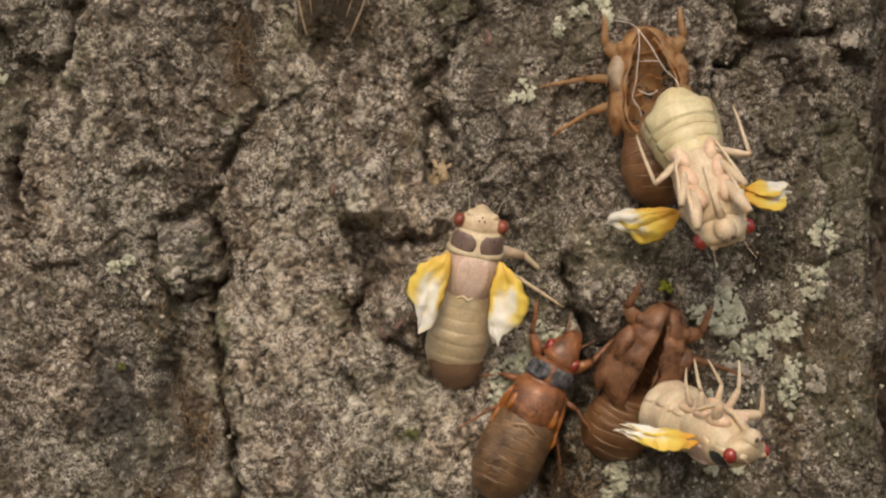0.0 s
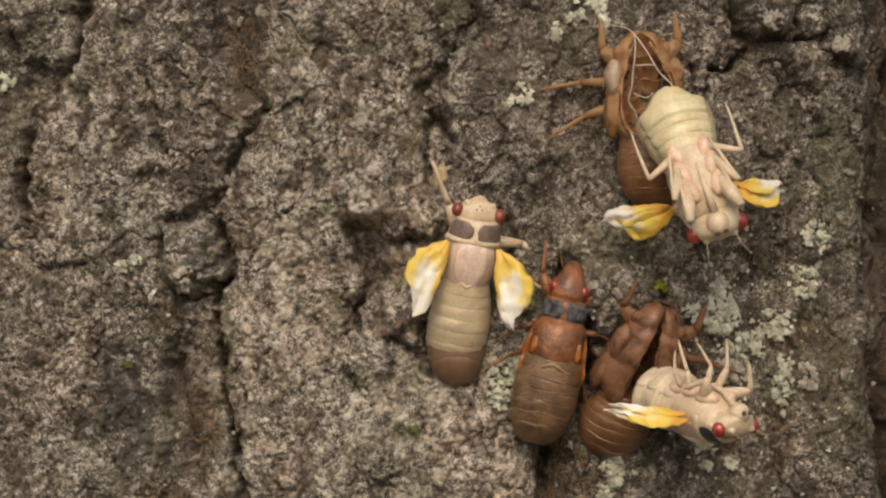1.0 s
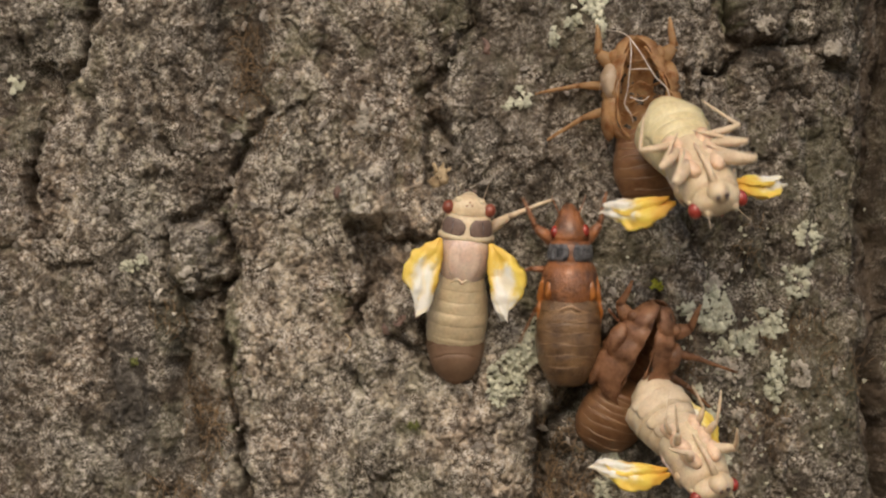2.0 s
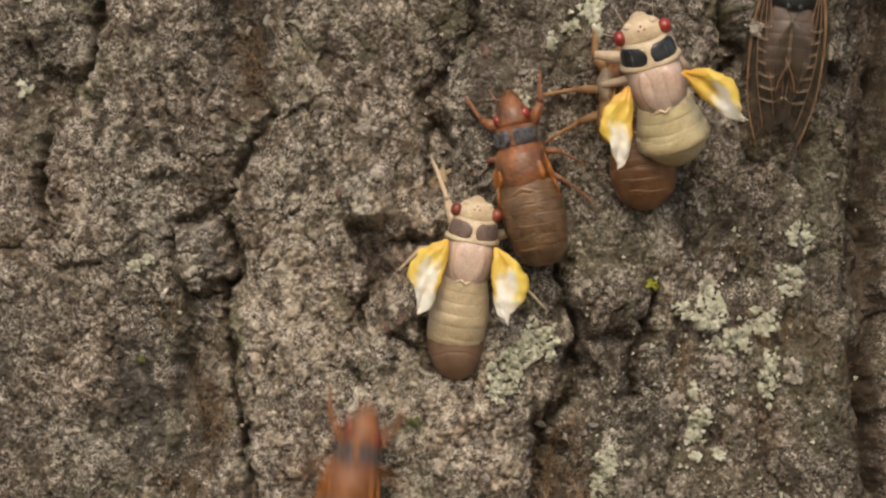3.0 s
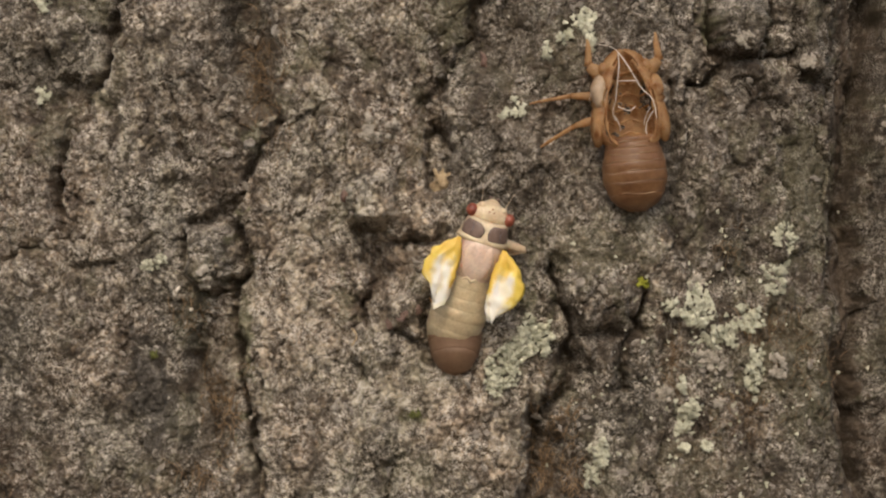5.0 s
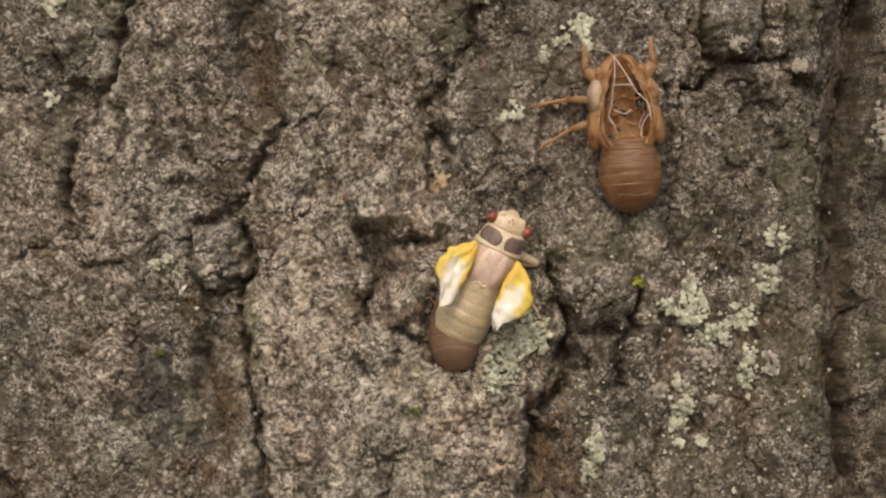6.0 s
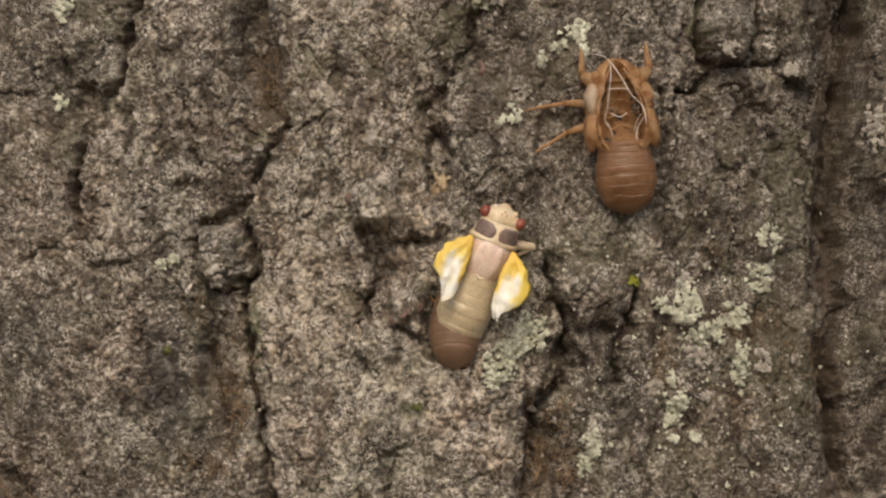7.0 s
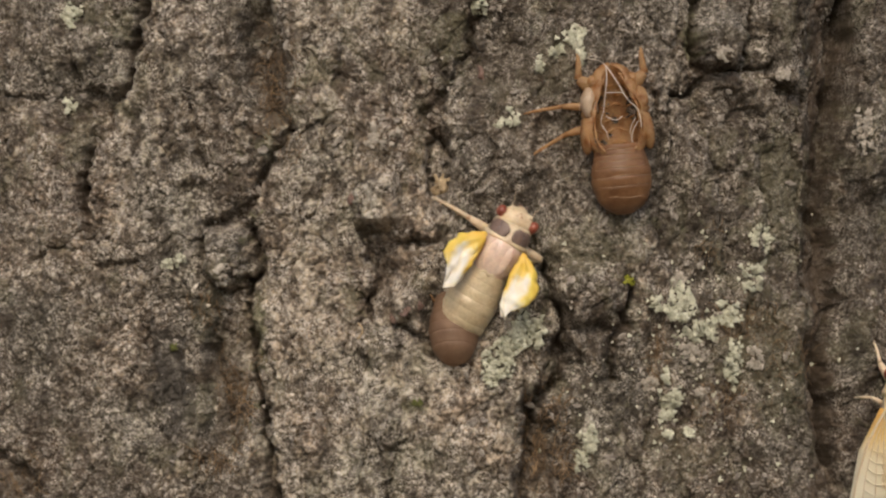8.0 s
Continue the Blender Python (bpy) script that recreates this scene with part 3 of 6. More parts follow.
def wing_pad_material(name, white_from, amber):
    """Soft unexpanded wing: yellow along the outer edge, amber at the root and creases, milk-white from the middle to the tip."""
    m, nt, b = material(name)
    across, along, pleat = (attribute(nt, k) for k in ("across", "along", "pleat"))
    blot = noise_node(nt, 600, 4, 0.65)
    crease = noise_node(nt, 1500, 4, 0.7)

    def sums(kind, *values):
        n = nt.nodes.new("ShaderNodeMath")
        n.operation = kind
        for value, socket in zip(values, n.inputs):
            if isinstance(value, (int, float)):
                socket.default_value = value
            else:
                nt.links.new(value, socket)
        return n.outputs[0]

    def rise(value, a, b):
        n = nt.nodes.new("ShaderNodeMapRange")
        n.interpolation_type = "SMOOTHSTEP"
        nt.links.new(value, n.inputs[0])
        n.inputs[1].default_value, n.inputs[2].default_value = a, b
        return n.outputs[0]

    rough_across = sums("MULTIPLY_ADD", blot.outputs[0], 0.34, sums("SUBTRACT", across, 0.17))
    rough_along = sums("MULTIPLY_ADD", blot.outputs[0], 0.44, sums("SUBTRACT", along, 0.22))
    tip = rise(rough_along, white_from + 0.32, white_from + 0.62)
    middle = sums("MULTIPLY", rise(rough_across, 0.18, 0.40), rise(rough_along, white_from - 0.10, white_from + 0.16))
    hem = sums("MULTIPLY", rise(rough_across, 0.74, 0.92), sums("SUBTRACT", 1.0, rise(rough_along, 0.55, 0.72)))
    white = sums("MAXIMUM", sums("MULTIPLY", middle, sums("SUBTRACT", 1.0, hem)), sums("MULTIPLY", tip, rise(rough_across, 0.02, 0.2)))
    orange = sums("MAXIMUM", sums("MULTIPLY", hem, 0.75), sums("SUBTRACT", 1.0, rise(rough_along, 0.05, 0.40)))
    orange = sums("MAXIMUM", orange, sums("MULTIPLY", rise(pleat, 0.45, 0.95), 0.4))
    c = mixed(nt, sums("MULTIPLY", orange, amber), (0.86, 0.66, 0.12), (0.82, 0.45, 0.07))
    c = mixed(nt, sums("MULTIPLY", white, sums("MULTIPLY_ADD", rise(pleat, 0.5, 1.0), -0.2, 1.0)), c, (0.90, 0.87, 0.78))
    nt.links.new(c, b.inputs["Base Color"])
    b.inputs["Roughness"].default_value = 0.42
    b.inputs["Subsurface Weight"].default_value = 0.15
    b.inputs["Subsurface Radius"].default_value = (1.0, 0.8, 0.4)
    b.inputs["Subsurface Scale"].default_value = 0.0008
    bumped(nt, b, crease.outputs[0], 0.35, 0.00015)
    t = add(nt, "ShaderNodeBsdfTranslucent")
    nt.links.new(c, t.inputs[0])
    mix = add(nt, "ShaderNodeMixShader", Fac=0.15)
    nt.links.new(b.outputs[0], mix.inputs[1])
    nt.links.new(t.outputs[0], mix.inputs[2])
    nt.links.new(mix.outputs[0], nt.nodes["Material Output"].inputs[0])
    return m


def milky_wing_material():
    """Soft full-length wing, milk-white with an orange root."""
    m, nt, b = material("milky_wing")
    place_in = add(nt, "ShaderNodeTexCoord")
    split = add(nt, "ShaderNodeSeparateXYZ")
    nt.links.new(place_in.outputs["Object"], split.inputs[0])
    reach = nt.nodes.new("ShaderNodeMapRange")
    reach.inputs[1].default_value, reach.inputs[2].default_value = 0.0, 0.027
    nt.links.new(split.outputs["Y"], reach.inputs[0])
    blot = noise_node(nt, 420, 4, 0.65)
    uneven = nt.nodes.new("ShaderNodeMath")
    uneven.operation = "MULTIPLY_ADD"
    uneven.inputs[1].default_value = 0.16
    nt.links.new(blot.outputs[0], uneven.inputs[0])
    nt.links.new(reach.outputs[0], uneven.inputs[2])
    c = ramp(nt, uneven.outputs[0], [(0.12, (0.72, 0.42, 0.10)), (0.26, (0.80, 0.60, 0.26)), (0.42, (0.82, 0.75, 0.56)), (0.9, (0.84, 0.81, 0.70))])
    nt.links.new(c.outputs[0], b.inputs["Base Color"])
    b.inputs["Roughness"].default_value = 0.4
    bumped(nt, b, blot.outputs[0], 0.3, 0.0003)
    t = add(nt, "ShaderNodeBsdfTranslucent")
    nt.links.new(c.outputs[0], t.inputs[0])
    mix = add(nt, "ShaderNodeMixShader", Fac=0.3)
    nt.links.new(b.outputs[0], mix.inputs[1])
    nt.links.new(t.outputs[0], mix.inputs[2])
    nt.links.new(mix.outputs[0], nt.nodes["Material Output"].inputs[0])
    return m


def membrane_material():
    m, nt, b = material("clear_wing_membrane")
    n = noise_node(nt, 300, 2)
    c = ramp(nt, n.outputs[0], [(0.3, (0.045, 0.036, 0.03)), (0.7, (0.15, 0.13, 0.11))])
    nt.links.new(c.outputs[0], b.inputs["Base Color"])
    b.inputs["Roughness"].default_value = 0.22
    bumped(nt, b, n.outputs[0], 0.5, 0.0004)
    t = add(nt, "ShaderNodeBsdfTransparent", Color=(0.86, 0.80, 0.70, 1))
    mix = add(nt, "ShaderNodeMixShader", Fac=0.70)
    nt.links.new(b.outputs[0], mix.inputs[1])
    nt.links.new(t.outputs[0], mix.inputs[2])
    nt.links.new(mix.outputs[0], nt.nodes["Material Output"].inputs[0])
    return m


M_WING_PAD = wing_pad_material("yellow_and_white_wing_pad", 0.30, 0.55)
M_WING_TIP = wing_pad_material("yellow_wing_fold", 0.40, 0.5)
M_WING_WARM = wing_pad_material("orange_yellow_wing_pad", 0.46, 1.0)
M_MEMBRANE = membrane_material()
M_MILK = milky_wing_material()


# ---- insect parts ----
def profile(table, y):
    ys = [r[0] for r in table]
    return [float(np.interp(y, ys, [r[k] for r in table])) for k in range(1, len(table[0]))]


def segments(parent, table, cuts, mat, name="abdomen_segment", step_out=0.22, tuck=-0.25, worn=0.0, edge_mat=None, groove=0.0):
    """An abdomen of overlapping rings; each ring flares towards the tail and tucks under at its edge."""
    made = []
    for k, (y1, y0) in enumerate(zip(cuts, cuts[1:])):
        rings = []
        shape = ((-0.12, -0.35), (0.0, -0.2), (0.1, -0.07), (0.3, 0.02), (0.6, 0.04), (0.85, -0.02), (0.97, -0.14), (1.04, -0.3))
        for f, grow in [(f, g * groove) for f, g in shape] if groove else ((-0.12, -0.35), (0.0, 0.0), (0.3, 0.08), (0.65, step_out * 0.8), (0.88, step_out), (1.0, step_out * 0.75), (1.06, tuck)):
            y = y1 + (y0 - y1) * f
            rx, rz, cz = profile(table, y)
            rings.append((y, 0, cz, max(rx + grow, 0.2), max(rz + grow, 0.2)))
        made.append(part(name, crumpled(loft(bmesh.new(), rings, 28), worn, 0.9), mat, parent))
        if edge_mat and k < len(cuts) - 2:
            rx, rz, cz = profile(table, y0)
            arc = []
            for i in range(13):
                a = radians(24 + 11 * i + 5 * math.sin(3 * k))
                arc.append(((rx + step_out) * math.cos(a), y0 + 0.18 * math.sin(4 * a + 2 * k), cz + (rz + step_out) * math.sin(a)))
            thin = [0.025 + 0.09 * max(0, math.sin(math.pi * i / 12)) * (0.6 + 0.4 * math.sin(5 * i + k)) for i in range(13)]
            part("ring_edge", crumpled(tube(bmesh.new(), arc, thin, 5), worn * 0.8, 0.9), edge_mat, made[-1])
    return made


def crumpled(bm, amount, freq=0.6):
    """Uneven surface: pushes points about by smooth noise."""
    if amount:
        for v in bm.verts:
            v.co += noise.noise_vector(v.co * freq) * amount + noise.noise_vector(v.co * freq * 3.1) * amount * 0.4
    return bm


def pad(length, width, side, swell=0.9, seed=0, ripple=0.3, widest=0.45):
    """A soft crumpled wing pad: a pleated leaf with thickness, root at the origin, running along +y, its outer edge towards side * x."""
    bm = bmesh.new()
    layers = {k: bm.verts.layers.float.new(k) for k in ("across", "along", "pleat")}
    n, k = 30, 18
    sheets = []
    for top in (1, -1):
        grid = []
        for i in range(n + 1):
            s = i / n
            swollen = math.sin(math.pi * 0.5 * min(1, s / widest)) if s < widest else math.cos(math.pi * 0.5 * ((s - widest) / (1 - widest)) ** 1.5) ** 0.7
            w = width * (0.16 + 0.84 * max(0, swollen) if s < widest else 0.05 + 0.95 * max(0, swollen))
            w *= 1 + 0.05 * math.sin(9 * s + seed) + 0.10 * noise.noise(Vector((6 * s, seed * 5, 0)))
            row = []
            for j in range(k + 1):
                t = j / k
                fold = 0.5 + 0.5 * math.cos(2 * math.pi * (2.3 * (t - 0.1 * s) + 0.55 * noise.noise(Vector((3 * s, 2 * t, seed)))))
                x = (t - 0.40 - 0.10 * s) * w + 0.16 * width * math.sin(math.pi * s)
                y = length * (s - 0.10 * s * abs(t - 0.42) - 0.15 * s * s * t + 0.045 * s * s * math.sin(11 * t + 2 * seed))
                z = ripple * math.sin(2.2 * math.pi * t + 1.2 * s + seed) * math.sin(math.pi * s)
                z -= 0.20 * fold ** 3 * math.sin(math.pi * min(1, 0.12 + 0.85 * s)) * (1 if 0.05 < t < 0.95 else 0) * top
                z += 0.35 * s * (1 - s)
                z += top * swell * 0.5 * (max(0, 4 * t * (1 - t)) ** 0.5) * (0.3 + 0.7 * math.sin(math.pi * min(1, 0.15 + 0.85 * s)))
                v = bm.verts.new((side * x, y, z))
                for name, value in (("across", 1 - t), ("along", s), ("pleat", fold)):
                    v[layers[name]] = value
                row.append(v)
            grid.append(row)
        sheets.append(grid)
        for a, b in zip(grid, grid[1:]):
            loop_faces(bm, a, b, False)
    a, b = sheets
    for i in range(n):
        for j in (0, k):
            bm.faces.new((a[i][j], a[i + 1][j], b[i + 1][j], b[i][j]))
    for i in (0, n):
        for j in range(k):
            bm.faces.new((a[i][j], a[i][j + 1], b[i][j + 1], b[i][j]))
    bmesh.ops.remove_doubles(bm, verts=bm.verts, dist=0.01)
    return crumpled(bm, 0.34, 0.62)


def swung(x, y, z, side, az, el=0.0, twist=0.0):
    """The pose of a limb or wing that runs along its own y: az degrees from the head's way towards its side, el degrees towards the back."""
    return mm_pose(x, y, z) @ pose(0, 0, 0, 0, 0, -side * az) @ pose(0, 0, 0, el, 0, 0) @ pose(0, 0, 0, 0, twist * side, 0)


def limb(parent, joint, side, az, el, upper, lower, bend, mat, thick=0.55, claw=True, name="leg", low_el=0.0, spines=True):
    """A leg of thigh and shin. joint: where it leaves the body."""
    bm = tube(bmesh.new(), [(0, -0.3, 0), (0, 0.25 * upper, 0.12), (0, 0.6 * upper, 0.15), (0, upper, 0)], [thick * 0.9, thick * 1.05, thick * 0.95, thick * 0.6], 10)
    leg = part(name, bm, mat, parent, at=swung(*joint, side, az, el))
    bm = tube(bmesh.new(), smooth_line([(0, 0, 0), (0, lower * 0.35, 0.1), (0, lower * 0.72, 0.05), (side * 0.1, lower, -0.1)], 7),
              [thick * 0.58, thick * 0.5, thick * 0.45, thick * 0.40, thick * 0.36, thick * 0.28, thick * 0.2], 8)
    if claw:
        for d in (-1, 1):
            tube(bm, [(side * 0.1, lower - 0.1, -0.1), (side * 0.1 + 0.16 * d, lower + 0.4, -0.25)], [thick * 0.16, 0.04], 5)
        for f in (0.4, 0.55, 0.7) if spines else ():
            tube(bm, [(0, lower * f, 0), (side * 0.35, lower * f + 0.35, 0)], [0.10, 0.03], 4)
    part("shin", bm, mat, leg, at=mm_pose(0, upper, 0, low_el, 0, -side * bend))
    return leg


ABDOMEN = [(-4.6, 0.8, 0.7, -2.6), (-3.4, 2.7, 2.2, -1.9), (-1.5, 4.0, 3.6, -0.8), (0.6, 4.75, 4.2, -0.1), (4, 5.0, 4.4, 0.2), (7.5, 4.5, 4.1, 0.3), (10.3, 3.7, 3.8, 0.4)]


def soft_cicada(m, label, patch_mat, rest, wings, patch_label="", belly=None, slim=1.0, flank=None, stout=1.0, worn=0.12, wing_width=1.0, wing_length=1.0, groove=0.45, fold_mat=None, eye=None):
    """A freshly moulted cicada, its abdomen's tip at -y. rest: az, el, bend for fore, mid and hind legs, for each side."""
    top = root("emerging_cicada", m, label, "cicada", "cicadas on the bark")
    cuts = [10.4, 8.7, 7.0, 5.2, 3.3, 1.3, -0.7, -4.3]
    table = [(y, rx * slim, rz, cz) for y, rx, rz, cz in ABDOMEN]
    rings = segments(top, table, cuts, flank or M_ABDOMEN, worn=worn, groove=groove)
    if belly:
        for ring, y1, y0 in zip(rings, cuts, cuts[1:]):
            plate = []
            for f, grow, narrow in ((0.0, -0.05, 8), (0.12, 0.04, 2), (0.5, 0.10, 0), (0.88, 0.10, 1), (1.02, -0.06, 6)):
                rx, rz, cz = profile(table, y1 + (y0 - y1) * f)
                plate.append((y1 + (y0 - y1) * f, cz, rx + grow, rz + grow, 206 + narrow, 334 - narrow))
            part("belly_plate", crumpled(shield(bmesh.new(), plate, 0.25), 0.1, 0.8), belly, ring)
    part("thorax", loft(bmesh.new(), [(9.2, 0, 0.0, 2.9, 3.0), (10.5, 0, 0.1, 3.5, 3.6), (13, 0, 0.1, 3.75, 3.7), (15.5, 0, 0.1, 3.8, 3.5),
                                      (17.5, 0, 0.2, 3.9, 3.0), (19.0, 0, 0.3, 3.5, 2.5), (19.6, 0, 0.3, 2.8, 2.0)], 24), M_CREAM, top)
    back = part("back_shield", shield(bmesh.new(), [(9.6, 0.3, 2.4, 3.4, 25, 155), (10.4, 0.4, 3.3, 3.8, 15, 165), (12.0, 0.4, 3.75, 4.1, 10, 170), (14, 0.4, 3.85, 4.15, 8, 172),
                                             (16.2, 0.4, 3.7, 3.8, 8, 172), (16.9, 0.3, 3.4, 3.4, 10, 170)], 0.4), M_PINK, top, "pinkish cream back shield")
    bm = tube(bmesh.new(), smooth_line([(-1.6, 9.9, 3.6), (-0.7, 10.6, 4.15), (0, 10.1, 4.3), (0.7, 10.6, 4.0), (1.6, 9.9, 3.5)], 13), 0.22, 8)
    part("back_cross", bm, M_CREAM, back)
    for s in (-1, 1):
        part("back_lobe", ball(bmesh.new(), (s * 1.25, 13.4, 3.75), (1.2, 2.9, 0.72), 16, -s * 4), M_PINK, back)
    collar = part("collar", shield(bmesh.new(), [(16.2, 0.2, 4.75, 3.75, -12, 192), (16.8, 0.25, 4.65, 3.85, -10, 190), (17.1, 0.25, 4.25, 3.55, -5, 185), (18.4, 0.3, 4.1, 3.35, -5, 185),
                                             (19.6, 0.3, 3.7, 2.95, 0, 180), (19.9, 0.3, 3.3, 2.6, 5, 175)], 0.5), M_CREAM, top)
    for s in (-1, 1):
        lo, hi = (94, 170) if s < 0 else (10, 86)
        bm = shield(bmesh.new(), [(17.0, 0.25, 4.30, 3.60, lo + 14, hi - 14), (17.3, 0.28, 4.31, 3.60, lo + 4, hi - 4), (18.2, 0.3, 4.17, 3.46, lo, hi), (18.9, 0.3, 4.02, 3.30, lo + 3, hi - 3), (19.5, 0.3, 3.80, 3.06, lo + 15, hi - 14)], 0.16, 14)
        crumpled(bm, 0.07, 1.1)
        dark = part("dark_patch", bm, patch_mat, collar, patch_label)
        a = radians(128 if s < 0 else 52)
        part("patch_seam", tube(bmesh.new(), smooth_line([(4.32 * math.cos(a), 17.3, 0.27 + 3.58 * math.sin(a)), (4.22 * math.cos(a - 0.04), 18.2, 0.3 + 3.48 * math.sin(a - 0.04)), (3.9 * math.cos(a + 0.03), 19.3, 0.3 + 3.14 * math.sin(a + 0.03))], 7), 0.06, 5), M_SLATE, collar)
    head = part("head", loft(bmesh.new(), [(19.2, 0, 0.2, 2.9, 2.0), (20.0, 0, 0.3, 3.5, 1.95), (20.8, 0, 0.3, 3.5, 1.9), (21.5, 0, 0.2, 2.9, 1.75), (22.0, 0, 0.0, 2.35, 1.5), (22.35, 0, -0.2, 1.6, 1.1), (22.5, 0, -0.3, 0.6, 0.5)], 22), M_CREAM, top)
    crumple_mesh(head, 0.12)
    head.scale, collar.scale = (0.93, 1, 1), (0.9, 1, 1)
    for s in (-1, 1):
        part("eye", ball(bmesh.new(), (s * 3.3, 20.7, 0.8), (1.0, 1.08, 1.1), 18), eye or M_EYE, head, "glossy dark red eye")
        part("antenna", tube(bmesh.new(), smooth_line([(s * 1.9, 22.0, 0.6), (s * 2.2, 22.7, 0.9), (s * 2.4, 23.8, 1.1), (s * 2.9, 25.2, 1.0)], 8), [0.2, 0.1, 0.06, 0.05, 0.045, 0.04, 0.035, 0.03], 5), M_LEG, head)
        part("brow", ball(bmesh.new(), (s * 1.7, 21.75, 0.75), (0.85, 0.6, 0.6), 12, s * 25), M_CREAM, head)
    for x, y in ((-0.42, 21.5), (0.42, 21.5), (0, 22.0)):
        part("simple_eye", ball(bmesh.new(), (x, y - 0.15, 2.05 - (y - 21.5) * 0.5), (0.17, 0.17, 0.14), 8), M_EYE, head)
    face = part("face", ball(bmesh.new(), (0, 21.2, -1.4), (1.6, 1.7, 1.5), 16), M_CREAM, head, "bulging pale face")
    for k in range(4):
        part("face_ridge", tube(bmesh.new(), smooth_line([(-1.1, 20.9 + 0.45 * k, -2.4 + 0.1 * k), (0, 21.1 + 0.45 * k, -2.75 + 0.14 * k), (1.1, 20.9 + 0.45 * k, -2.4 + 0.1 * k)], 7), 0.09, 6), M_PINK, face)
    for s in (-1, 1):
        part("face_spot", ball(bmesh.new(), (s * 0.6, 22.9, -1.9), (0.4, 0.25, 0.4), 8), M_PATCH, face)
    part("beak", tube(bmesh.new(), [(0, 20.2, -2.2), (0, 17.5, -3.7), (0, 13.5, -4.1)], [0.6, 0.42, 0.16], 8), M_LEG, top)
    for s in (-1, 1):
        for y in (16.8, 14.0, 11.2):
            part("hip", crumpled(ball(bmesh.new(), (s * 1.9, y - 0.4, -2.7), (1.15, 2.0, 1.0), 12, s * 20), 0.15), M_HIP, top)
    legs, pads = {}, {}
    joints = {"fore": (2.2, 16.2, -3.0), "mid": (2.5, 13.4, -3.3), "hind": (2.4, 11.2, -3.2)}
    sizes = {"fore": (5.2, 7.0, 0.86), "mid": (4.8, 7.6, 0.62), "hind": (4.4, 6.6, 0.5)}
    for s in (-1, 1):
        for kind in ("fore", "mid", "hind"):
            az, el, bend = rest[kind][0 if s < 0 else 1]
            j = joints[kind]
            legs[kind, s] = limb(top, (s * j[0], j[1], j[2]), s, az, el, sizes[kind][0], sizes[kind][1], bend, M_LEG, sizes[kind][2] * stout, low_el=-8, spines=False)
        az, el, twist = wings[0 if s < 0 else 1]
        bm = pad(12.2 * wing_length, 5.7 * wing_width, -s, 1.2, 1.1 + 0.7 * s, 0.3, 0.5)
        fore = part("forewing_pad", bm, fold_mat or M_WING_PAD, top, "crumpled yellow forewing pad with a milk-white tip", at=swung(s * 3.7, 16.2, 3.3, s, az, el, twist))
        part("wing_fold", pad(11.0 * wing_length, 3.8 * wing_width, -s, 0.9, 2.4 + s, 0.25, 0.55), fold_mat or M_WING_TIP, fore, "pale hindwing pad folded below the forewing", at=mm_pose(s * 0.45 * wing_width, 0.6, -0.8, 0, 0, -s * 1))
        pads[s] = fore
    return top, legs, pads, joints, rings


def crumple_mesh(ob, amount):
    for v in ob.data.vertices:
        v.co += noise.noise_vector(v.co / MM * 0.7) * amount * MM


def hollow_thorax(table, gape=1.0, thick=0.22, seg=26):
    """The shed skin's thorax, split open along the back. table: y, z, half width, half height, half angle of the split."""
    rings = [(y, cz, rx, rz, 90 + gap * gape, 450 - gap * gape) for y, cz, rx, rz, gap in table]
    return shield(bmesh.new(), rings, thick, seg)


